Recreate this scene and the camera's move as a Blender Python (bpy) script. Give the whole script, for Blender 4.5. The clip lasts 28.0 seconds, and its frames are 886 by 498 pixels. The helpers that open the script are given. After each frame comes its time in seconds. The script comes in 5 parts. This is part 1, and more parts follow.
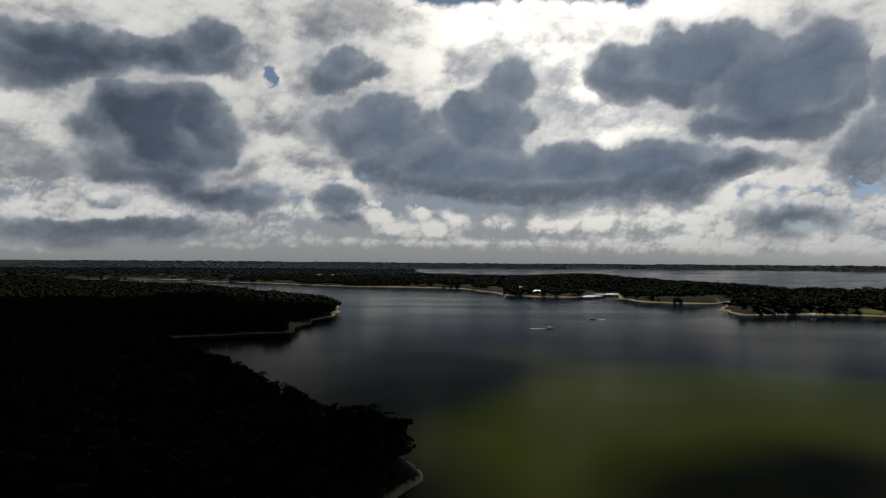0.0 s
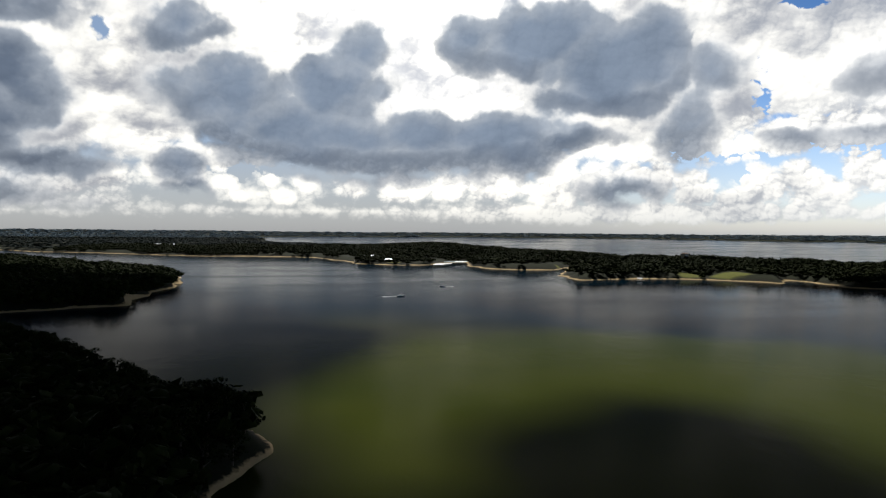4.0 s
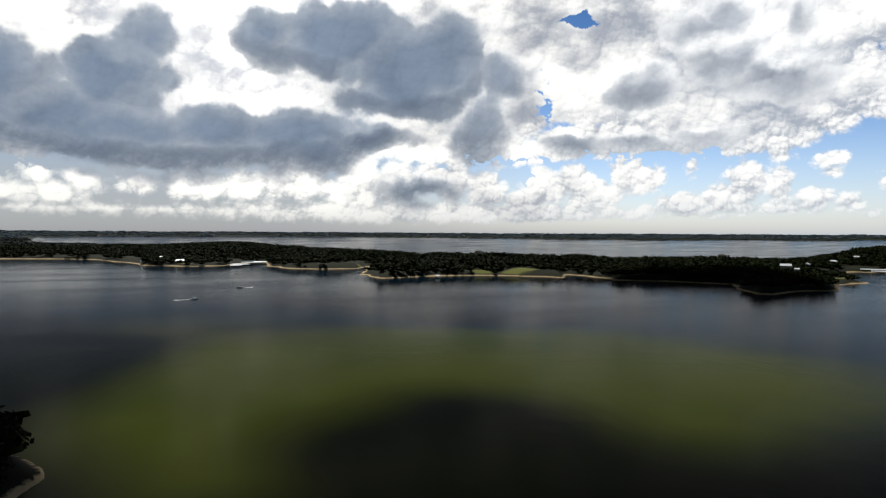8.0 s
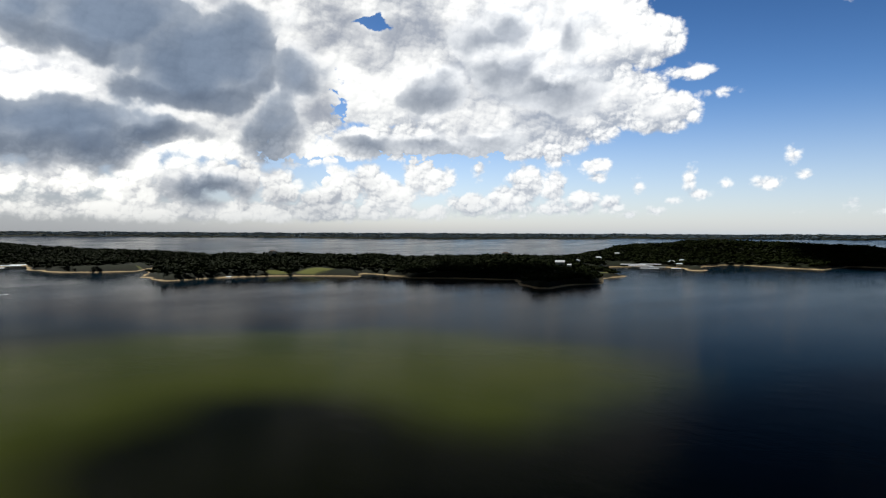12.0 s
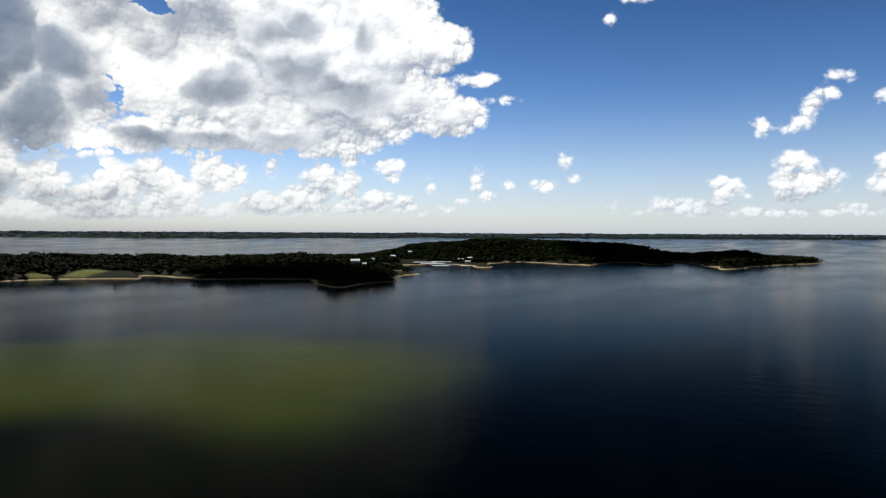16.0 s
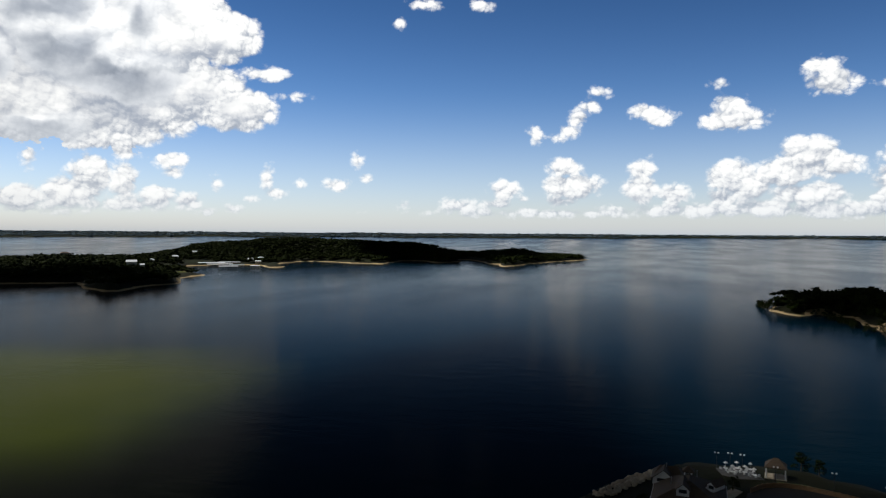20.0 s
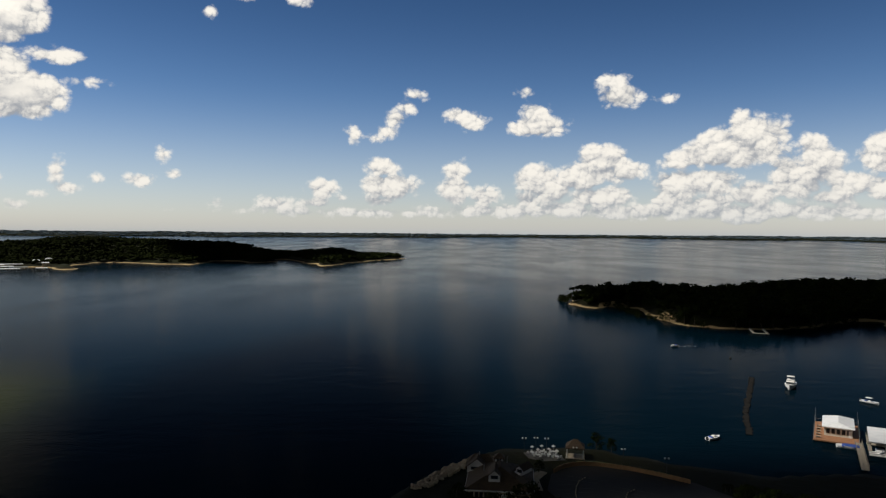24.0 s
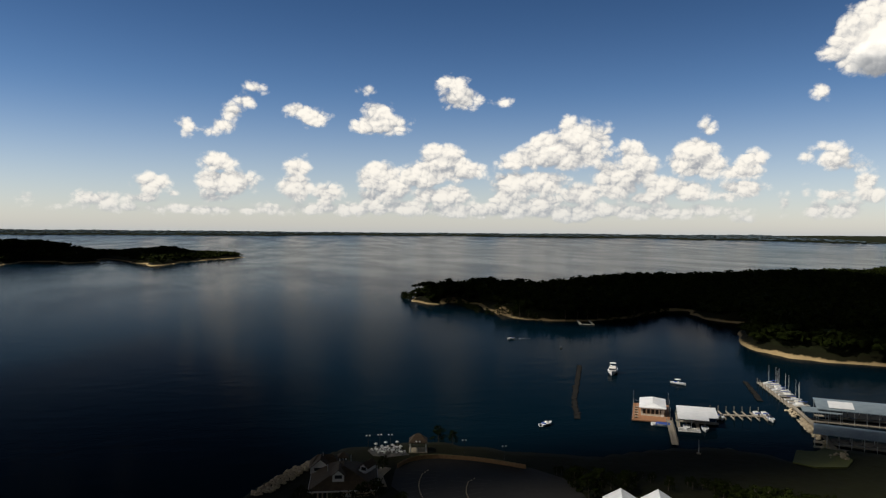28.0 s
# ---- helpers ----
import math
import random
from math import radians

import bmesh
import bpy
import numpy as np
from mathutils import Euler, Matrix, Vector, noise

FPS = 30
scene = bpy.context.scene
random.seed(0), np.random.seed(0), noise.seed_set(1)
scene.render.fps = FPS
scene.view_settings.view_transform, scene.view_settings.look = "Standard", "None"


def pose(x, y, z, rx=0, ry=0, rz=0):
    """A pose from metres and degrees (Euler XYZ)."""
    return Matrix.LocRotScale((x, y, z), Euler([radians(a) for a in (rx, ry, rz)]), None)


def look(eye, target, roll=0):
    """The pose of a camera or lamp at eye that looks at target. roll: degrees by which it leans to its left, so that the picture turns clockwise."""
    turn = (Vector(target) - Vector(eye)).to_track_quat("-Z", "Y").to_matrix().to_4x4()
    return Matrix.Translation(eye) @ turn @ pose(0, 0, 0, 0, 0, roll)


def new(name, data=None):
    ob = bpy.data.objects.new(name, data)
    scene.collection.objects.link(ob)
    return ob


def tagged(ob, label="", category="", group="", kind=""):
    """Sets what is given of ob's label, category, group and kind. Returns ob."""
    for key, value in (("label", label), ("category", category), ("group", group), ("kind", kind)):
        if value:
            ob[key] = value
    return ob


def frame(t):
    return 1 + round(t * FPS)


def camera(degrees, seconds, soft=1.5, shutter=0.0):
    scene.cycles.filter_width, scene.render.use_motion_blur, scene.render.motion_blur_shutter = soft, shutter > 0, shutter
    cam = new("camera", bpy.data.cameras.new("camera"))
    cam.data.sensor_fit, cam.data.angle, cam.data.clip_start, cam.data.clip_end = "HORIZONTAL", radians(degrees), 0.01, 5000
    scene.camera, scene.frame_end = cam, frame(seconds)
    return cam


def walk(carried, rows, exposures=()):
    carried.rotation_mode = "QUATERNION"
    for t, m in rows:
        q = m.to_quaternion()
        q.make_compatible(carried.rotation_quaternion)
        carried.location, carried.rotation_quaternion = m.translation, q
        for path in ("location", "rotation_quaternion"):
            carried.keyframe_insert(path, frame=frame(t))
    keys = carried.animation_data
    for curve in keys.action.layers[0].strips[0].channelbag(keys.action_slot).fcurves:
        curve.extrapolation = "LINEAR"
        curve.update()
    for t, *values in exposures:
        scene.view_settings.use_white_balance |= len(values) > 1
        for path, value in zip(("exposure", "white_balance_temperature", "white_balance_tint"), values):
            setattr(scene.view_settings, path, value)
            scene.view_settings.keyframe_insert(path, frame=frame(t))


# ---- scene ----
H_EYE = 60.0
cam = camera(65.0, 28.0, soft=1.2)
# seconds, heading (left positive), tilt, lean
PATH = [(0, 3.05, 1.25, 0.42), (0.5, 2.49, 0.56, 0.44), (1, 1.39, -1.16, 0.46), (1.5, 0.01, -1.32, 0.48), (2, -1.37, -1.31, 0.50), (2.5, -3.10, -1.29, 0.49), (3, -5.12, -1.28, 0.47), (3.5, -7.13, -1.26, 0.46),
        (5.5, -15.18, -1.25, 0.40), (7, -21.26, -1.23, 0.34), (9, -29.56, -1.23, 0.28), (11, -37.92, -1.20, 0.24), (12.5, -44.19, -1.20, 0.24), (14.5, -52.57, -1.20, 0.24), (16, -58.84, -1.22, 0.26), (18, -67.35, -1.22, 0.31),
        (20, -75.79, -1.20, 0.36), (21.5, -81.86, -1.18, 0.39), (23.5, -88.89, -1.17, 0.43), (25, -94.25, -1.17, 0.46), (26, -97.83, -1.20, 0.48), (27, -101.41, -1.22, 0.46), (27.5, -102.72, -1.23, 0.46), (28, -103.54, -1.24, 0.45)]


def aim(yaw, tilt, lean):
    a, e = radians(-yaw), radians(tilt)
    way = Vector((math.sin(a) * math.cos(e), math.cos(a) * math.cos(e), math.sin(e)))
    eye = Vector((0, 0, H_EYE))
    return look(eye, eye + way * 100, lean)


walk(cam, [(t, aim(a, b, c)) for t, a, b, c in PATH],
     exposures=[(0, -.82, 6100, 10), (1, -.4, 6100, 10), (2, -.05, 6200, 10), (3, 0, 6200, 10), (8, -.08, 6100, 10), (15, -.1, 6000, 10), (21.5, -.15, 6100, 10), (24, -.38, 6550, 10), (28, -.3, 6650, 10)])

# ---- world, sun ----
SUN_AZ, SUN_EL = 3.0, 50.0
sun_way = Vector((math.sin(radians(SUN_AZ)) * math.cos(radians(SUN_EL)), math.cos(radians(SUN_AZ)) * math.cos(radians(SUN_EL)), math.sin(radians(SUN_EL))))
sun = new("sun", bpy.data.lights.new("sun", "SUN"))
sun.data.energy, sun.data.angle, sun.data.color = 5.0, radians(2.0), (1, .95, .86)
sun.matrix_world = look(sun_way * 3000, (0, 0, 0))


class Nodes:
    """Short calls for building a node tree."""

    def __init__(self, tree):
        self.tree = tree
        tree.nodes.clear()

    def put(self, socket, value):
        if isinstance(value, bpy.types.NodeSocket):
            self.tree.links.new(value, socket)
        else:
            socket.default_value = value

    def math(self, op, a, b=None, c=None, clamp=False):
        n = self.tree.nodes.new("ShaderNodeMath")
        n.operation, n.use_clamp = op, clamp
        for i, value in enumerate((a, b, c)):
            if value is not None:
                self.put(n.inputs[i], value)
        return n.outputs[0]

    def vmath(self, op, a, b=None, c=None, out=0):
        n = self.tree.nodes.new("ShaderNodeVectorMath")
        n.operation = op
        for i, value in enumerate((a, b, c)):
            if value is not None:
                self.put(n.inputs[i], value)
        return n.outputs[out]

    def step(self, x, lo, hi, a=0.0, b=1.0):
        n = self.tree.nodes.new("ShaderNodeMapRange")
        n.interpolation_type = "SMOOTHSTEP"
        for i, value in enumerate((x, lo, hi, a, b)):
            self.put(n.inputs[i], value)
        return n.outputs[0]

    def mix(self, fac, a, b, blend="MIX"):
        n = self.tree.nodes.new("ShaderNodeMix")
        n.data_type, n.blend_type = "RGBA", blend
        self.put(n.inputs[0], fac)
        for i, value in ((6, a), (7, b)):
            self.put(n.inputs[i], value if isinstance(value, bpy.types.NodeSocket) else (*value[:3], 1))
        return n.outputs[2]

    def noise(self, vec, scale, detail=5.0, rough=.55, out=0, dims="3D"):
        n = self.tree.nodes.new("ShaderNodeTexNoise")
        n.noise_dimensions = dims
        if vec is not None:
            self.put(n.inputs["Vector"], vec)
        n.inputs["Scale"].default_value, n.inputs["Detail"].default_value, n.inputs["Roughness"].default_value = scale, detail, rough
        return n.outputs[out]

    def voronoi(self, vec, scale, detail=2.0, rough=.5, dims="2D"):
        n = self.tree.nodes.new("ShaderNodeTexVoronoi")
        n.voronoi_dimensions, n.feature = dims, "F1"
        if vec is not None:
            self.put(n.inputs["Vector"], vec)
        n.inputs["Scale"].default_value, n.inputs["Detail"].default_value, n.inputs["Roughness"].default_value = scale, detail, rough
        return n.outputs["Distance"]


world = bpy.data.worlds.new("sky")
scene.world = world
world.use_nodes = True
W = Nodes(world.node_tree)
way = W.tree.nodes.new("ShaderNodeTexCoord").outputs["Generated"]
sep = W.tree.nodes.new("ShaderNodeSeparateXYZ")
W.put(sep.inputs[0], way)
az = W.math("DEGREES", W.math("ARCTAN2", sep.outputs[0], sep.outputs[1]))
el = W.math("DEGREES", W.math("ARCSINE", sep.outputs[2]))
flat = W.tree.nodes.new("ShaderNodeCombineXYZ")
W.put(flat.inputs[0], az)
W.put(flat.inputs[1], el)
spot = flat.outputs[0]
cover_list, gap_list, belly_list = [], [], []


def puff(a, e, w, h):
    """A heap of cloud: compass heading, height over the horizon and half sizes in degrees."""
    cover_list.append((a, e, w, h))


def gap(a, e, w, h):
    """An opening in the cover."""
    gap_list.append((a, e, w, h))


def belly(a, e, w, h):
    """A thick part of a cloud, which lets little light through."""
    belly_list.append((a, e, w, h))


puff(-37.7, 13.1, 18.26, 8.26)
puff(-25.2, 10.6, 11.31, 6.52)
puff(-15.3, 14.5, 18.26, 7.83)
puff(4.1, 12.8, 18.26, 8.26)
puff(20.3, 15.0, 10.87, 6.96)
puff(26.3, 14.1, 13.04, 6.96)
puff(21.7, 13.7, 18.26, 7.39)
puff(36.9, 14.2, 11.31, 5.65)
puff(36.0, 17.5, 16.00, 4.50)
puff(-25.1, 4.7, 8.26, 1.74)
puff(-9.3, 5.9, 5.65, 1.30)
puff(-25.1, 1.5, 13.04, 0.30)
puff(-0.2, 1.8, 18.26, 0.30)
puff(25.7, 1.8, 22.61, 0.96)
puff(85.1, 1.8, 10.87, 0.39)
puff(99.5, 2.0, 10.87, 0.57)
puff(112.8, 1.9, 16.52, 0.70)
puff(-33.2, 10.9, 1.96, 1.47)
puff(-31.8, 10.3, 1.96, 1.47)
puff(-31.4, 7.5, 1.96, 1.71)
puff(-30.1, 5.7, 1.96, 1.47)
puff(-32.2, 4.8, 2.45, 0.98)
puff(-17.4, 11.4, 2.45, 3.43)
puff(-16.8, 8.4, 2.94, 1.96)
puff(-15.3, 6.7, 2.94, 1.47)
puff(-24.9, 4.4, 0.98, 0.88)
puff(-21.6, 4.0, 2.94, 0.98)
puff(-11.2, 7.6, 1.96, 0.98)
puff(-8.3, 3.8, 1.71, 0.88)
puff(-4.8, 4.5, 0.98, 1.08)
puff(-3.9, 2.8, 1.96, 0.88)
puff(-2.1, 3.7, 1.22, 1.08)
puff(1.8, 3.8, 1.96, 0.88)
puff(6.2, 3.8, 1.96, 0.98)
puff(9.7, 3.6, 1.71, 1.08)
puff(13.2, 3.6, 2.45, 0.98)
puff(15.4, 3.8, 1.47, 0.98)
puff(-11.9, 5.0, 2.94, 1.96)
puff(-6.9, 2.8, 2.45, 0.73)
puff(43.6, 15.4, 10.77, 6.36)
puff(52.9, 15.8, 6.36, 4.40)
puff(58.0, 15.0, 3.18, 2.20)
puff(54.7, 10.9, 5.87, 2.45)
puff(59.2, 9.6, 3.43, 1.86)
puff(47.9, 9.7, 10.77, 2.94)
puff(50.0, 7.3, 2.94, 0.88)
puff(46.0, 7.9, 9.79, 1.96)
puff(51.1, 6.2, 1.37, 0.78)
puff(61.7, 12.4, 1.96, 0.59)
puff(63.7, 10.8, 1.27, 0.34)
puff(30.0, 9.3, 2.94, 3.92)
puff(28.4, 6.6, 9.79, 1.08)
puff(14.4, 7.0, 5.87, 2.45)
puff(37.2, 7.5, 7.83, 1.47)
puff(5.8, 3.8, 2.69, 1.37)
puff(9.5, 3.9, 1.96, 1.22)
puff(12.3, 4.1, 1.96, 1.47)
puff(14.6, 4.5, 1.71, 1.22)
puff(18.2, 5.3, 2.20, 1.71)
puff(18.3, 3.2, 2.94, 1.22)
puff(21.4, 4.1, 2.45, 1.96)
puff(24.0, 4.5, 2.45, 1.47)
puff(26.2, 4.0, 1.71, 1.96)
puff(28.9, 3.6, 1.86, 1.71)
puff(32.0, 2.7, 2.45, 0.98)
puff(33.7, 4.0, 1.96, 1.71)
puff(35.9, 4.4, 1.96, 1.47)
puff(37.6, 3.1, 2.45, 1.47)
puff(40.3, 4.6, 1.71, 1.96)
puff(42.0, 4.6, 1.22, 1.22)
puff(44.2, 2.5, 1.96, 0.98)
puff(47.3, 3.0, 1.71, 1.22)
puff(49.0, 4.1, 1.71, 1.71)
puff(51.2, 3.7, 1.22, 1.47)
puff(53.4, 2.8, 1.47, 0.98)
puff(55.7, 2.4, 1.22, 0.73)
puff(51.7, 2.1, 2.94, 0.59)
puff(54.4, 5.6, 1.37, 0.69)
puff(54.6, 4.7, 0.73, 0.49)
puff(57.7, 3.9, 0.64, 0.83)
puff(61.5, 4.5, 0.73, 0.98)
puff(62.2, 3.2, 0.88, 0.44)
puff(60.3, 2.7, 0.59, 0.34)
puff(59.0, 1.9, 0.73, 0.39)
puff(57.2, 1.7, 0.73, 0.39)
puff(64.2, 4.0, 0.34, 0.29)
puff(67.2, 4.0, 1.08, 0.54)
puff(68.8, 6.0, 0.49, 0.59)
puff(69.6, 4.5, 0.69, 0.44)
puff(45.0, 5.3, 0.39, 0.73)
puff(72.5, 2.4, 1.08, 0.44)
puff(77.1, 2.4, 1.47, 0.69)
puff(80.8, 3.7, 1.37, 0.88)
puff(80.2, 2.5, 1.22, 0.49)
puff(82.3, 2.9, 0.49, 0.29)
puff(85.7, 5.5, 1.47, 0.88)
puff(86.3, 3.9, 2.69, 1.08)
puff(85.2, 2.7, 1.47, 0.59)
puff(91.7, 5.3, 1.08, 1.08)
puff(91.6, 3.7, 1.37, 1.22)
puff(94.1, 3.2, 1.22, 0.88)
puff(98.2, 4.7, 1.96, 1.22)
puff(99.5, 3.8, 1.71, 1.22)
puff(97.6, 2.8, 1.22, 0.73)
puff(103.3, 6.1, 2.45, 1.37)
puff(101.8, 4.7, 1.96, 1.22)
puff(105.1, 5.1, 1.96, 0.98)
puff(103.6, 3.1, 2.94, 0.98)
puff(100.4, 2.3, 2.45, 0.59)
puff(88.4, 11.3, 0.78, 0.44)
puff(87.6, 10.3, 0.88, 0.69)
puff(86.6, 9.3, 0.98, 0.78)
puff(85.8, 8.3, 1.08, 0.64)
puff(85.1, 7.8, 0.88, 0.39)
puff(83.3, 8.2, 0.64, 0.78)
puff(97.4, 11.5, 0.98, 0.49)
puff(91.7, 9.8, 1.08, 0.69)
puff(93.0, 9.2, 1.37, 0.69)
puff(98.2, 9.9, 1.22, 0.88)
puff(98.3, 8.8, 2.55, 0.88)
puff(104.2, 12.2, 1.37, 0.69)
puff(104.9, 11.0, 1.86, 0.98)
puff(108.3, 10.7, 0.88, 0.44)
puff(72.1, 16.7, 0.44, 0.39)
puff(74.2, 18.2, 1.08, 0.39)
puff(78.9, 18.1, 0.88, 0.49)
puff(113.6, 8.4, 1.22, 1.37)
puff(114.9, 7.5, 1.96, 1.71)
puff(112.2, 6.9, 1.96, 1.47)
puff(110.8, 6.3, 1.71, 0.98)
puff(116.2, 7.8, 1.22, 1.22)
puff(113.7, 6.4, 3.43, 1.22)
puff(109.1, 5.9, 1.22, 0.73)
puff(109.5, 4.0, 2.45, 1.22)
puff(112.1, 4.2, 1.96, 1.08)
puff(108.6, 2.8, 1.47, 0.73)
puff(111.6, 2.6, 1.96, 0.73)
puff(114.7, 3.3, 1.96, 1.08)
puff(117.0, 4.7, 1.47, 1.71)
puff(118.6, 6.5, 1.12, 1.16)
puff(119.2, 5.2, 1.57, 1.62)
puff(117.8, 3.8, 1.96, 0.98)
puff(120.9, 3.8, 1.80, 0.93)
puff(119.6, 2.9, 1.80, 0.69)
puff(123.4, 6.4, 1.80, 1.40)
puff(124.2, 8.2, 0.63, 0.84)
puff(124.2, 5.3, 1.80, 0.93)
puff(122.6, 5.7, 1.35, 0.93)
puff(127.4, 5.7, 1.12, 0.84)
puff(126.6, 4.9, 1.80, 0.69)
puff(126.6, 3.5, 2.02, 0.84)
puff(125.8, 3.1, 1.35, 0.56)
puff(123.1, 3.4, 1.80, 0.93)
puff(123.8, 2.1, 1.12, 0.56)
puff(119.6, 1.9, 1.35, 0.47)
puff(113.8, 1.5, 1.96, 0.59)
puff(127.0, 1.3, 0.90, 0.37)
puff(132.6, 6.4, 0.90, 0.47)
puff(133.0, 5.6, 1.35, 0.93)
puff(131.1, 5.9, 0.54, 0.47)
puff(134.0, 5.0, 1.12, 0.47)
puff(131.0, 3.2, 0.54, 0.56)
puff(133.0, 3.0, 1.35, 0.56)
puff(134.7, 3.8, 0.90, 0.69)
puff(129.7, 2.4, 0.81, 0.84)
puff(131.9, 2.0, 1.12, 0.69)
puff(133.7, 2.0, 1.35, 0.69)
puff(135.2, 3.0, 0.90, 0.69)
puff(131.9, 10.5, 0.72, 0.66)
puff(132.3, 11.9, 0.45, 0.28)
puff(135.5, 13.4, 3.38, 2.33)
puff(134.8, 14.7, 2.02, 1.67)
puff(133.6, 12.9, 1.90, 0.93)
puff(-26.8, 3.4, 10.05, 1.97)
puff(-31.9, 2.4, 5.24, 1.75)
puff(-17.6, 4.1, 3.93, 1.31)
puff(-22.9, 2.3, 8.74, 0.79)
gap(33.9, 12.1, 1.84, 2.10)
gap(36.1, 16.6, 1.49, 1.31)
gap(43.3, 6.1, 5.24, 0.39)
gap(31.9, 4.9, 1.22, 0.61)
gap(31.5, 6.1, 2.62, 0.26)
gap(-17.0, 14.7, 1.53, 0.96)
gap(33.6, 11.7, 1.57, 1.97)
gap(-30.1, 8.7, 1.57, 0.44)
gap(-32.9, 12.0, 1.57, 0.44)
gap(-6.5, 4.9, 1.75, 0.39)
belly(-31.8, 14.9, 7.28, 2.79)
belly(-26.8, 15.5, 8.39, 2.24)
belly(-21.7, 16.6, 3.92, 2.51)
belly(-26.4, 10.8, 6.16, 3.64)
belly(-25.3, 8.3, 6.16, 3.35)
belly(-22.5, 10.4, 3.92, 4.76)
belly(-26.8, 6.5, 3.92, 1.40)
belly(-24.1, 6.4, 5.04, 1.40)
belly(-20.3, 5.4, 5.04, 1.79)
belly(-28.7, 4.3, 4.48, 0.89)
belly(-27.1, 2.8, 7.83, 1.23)
belly(-31.9, 2.4, 4.48, 1.23)
belly(-11.2, 15.4, 3.92, 2.51)
belly(-7.7, 11.0, 6.16, 3.07)
belly(-4.0, 8.5, 7.28, 3.07)
belly(0.4, 11.6, 4.76, 3.64)
belly(2.2, 14.5, 3.07, 3.35)
belly(1.8, 7.5, 12.31, 2.79)
belly(8.4, 7.7, 10.08, 2.92)
belly(14.2, 8.1, 5.60, 2.79)
belly(-3.1, 6.5, 5.04, 1.40)
belly(6.2, 5.7, 9.52, 1.12)
belly(11.5, 15.5, 3.35, 2.68)
belly(17.2, 15.3, 7.28, 3.64)
belly(22.6, 13.4, 7.28, 4.20)
belly(19.9, 11.0, 5.60, 1.84)
belly(26.4, 14.9, 4.20, 3.35)
belly(28.6, 8.9, 2.35, 3.64)
belly(29.7, 12.3, 2.51, 2.79)
belly(19.2, 7.8, 3.07, 1.45)
belly(-11.9, 5.4, 2.35, 1.68)
belly(-11.7, 3.6, 1.56, 1.01)
belly(41.6, 11.8, 2.88, 1.93)
belly(46.4, 15.9, 3.37, 2.17)
belly(48.1, 13.5, 3.85, 2.17)
belly(50.7, 11.8, 3.37, 1.58)
belly(52.0, 16.2, 1.73, 2.64)
belly(36.7, 7.7, 2.88, 1.16)
belly(40.7, 7.3, 2.41, 0.81)
belly(45.1, 7.6, 1.93, 0.53)
belly(23.1, 3.8, 3.20, 1.28)
belly(135.9, 11.8, 2.17, 1.44)


FIELDS = {}


def field_group(blobs, blend):
    """A node group that runs rounded patches together: degrees inside their edge."""
    tree_ = bpy.data.node_groups.new("patches", "ShaderNodeTree")
    tree_.interface.new_socket("Vector", in_out="INPUT", socket_type="NodeSocketVector")
    tree_.interface.new_socket("Value", in_out="OUTPUT", socket_type="NodeSocketFloat")
    g = Nodes(tree_)
    vec, out = tree_.nodes.new("NodeGroupInput").outputs[0], tree_.nodes.new("NodeGroupOutput")
    total = None
    for a, e, w, h in blobs:
        q = g.vmath("MULTIPLY_ADD", vec, (1 / w, 1 / h, 0), (-a / w, -e / h, 0))
        s = g.math("MULTIPLY", g.math("SUBTRACT", 1.0, g.vmath("LENGTH", q, out=1)), min(w, h * 1.5))
        total = s if total is None else g.math("SMOOTH_MAX", total, s, blend)
    g.put(out.inputs[0], total)
    return tree_


def field(blobs, vec, blend):
    """Rounded patches run together: degrees inside their edge."""
    total = None
    for k in range(0, len(blobs), 18):
        key = (id(blobs), k, blend)
        if key not in FIELDS:
            FIELDS[key] = field_group(blobs[k:k + 18], blend)
        n = W.tree.nodes.new("ShaderNodeGroup")
        n.node_tree = FIELDS[key]
        W.put(n.inputs[0], vec)
        total = n.outputs[0] if total is None else W.math("SMOOTH_MAX", total, n.outputs[0], blend)
    return total


def billow(vec, scale, octaves, fade=.5):
    """Heaped domes with creases between them, smaller ones riding on larger, about 0 to 1."""
    total, amp, norm = None, 1.0, 0.0
    for k in range(octaves):
        d = W.voronoi(W.vmath("ADD", vec, (7.3 * k, 3.1 * k, 0)), scale * 2.3 ** k, 0, 0)
        s = W.math("MULTIPLY", W.math("MAXIMUM", W.math("MULTIPLY_ADD", W.math("MULTIPLY", d, d), -2.1, 1.0), 0.0), amp)
        total = s if total is None else W.math("ADD", total, s)
        norm += amp
        amp *= fade
    return W.math("DIVIDE", total, norm)


stretch = W.vmath("MULTIPLY", spot, (1.0, 1.2, 1.0))
drift = W.vmath("ADD", stretch, W.vmath("MULTIPLY", W.noise(stretch, .55, 3, .6, 1, "2D"), (.8, .8, 0)))
toward = W.vmath("ADD", drift, (-.14, .26, 0))
far_low = W.step(el, 3.5, 8.5)


cover = W.math("MINIMUM", field(cover_list, spot, .5), 3.2)
far_low = W.math("MULTIPLY", far_low, W.step(cover, .9, 2.8))


def heap(vec):
    big, small = billow(vec, .24, 5, .45), billow(vec, .62, 4, .47)
    n = W.tree.nodes.new("ShaderNodeMix")
    for i, value in ((0, far_low), (2, small), (3, big)):
        W.put(n.inputs[i], value)
    return n.outputs[0]


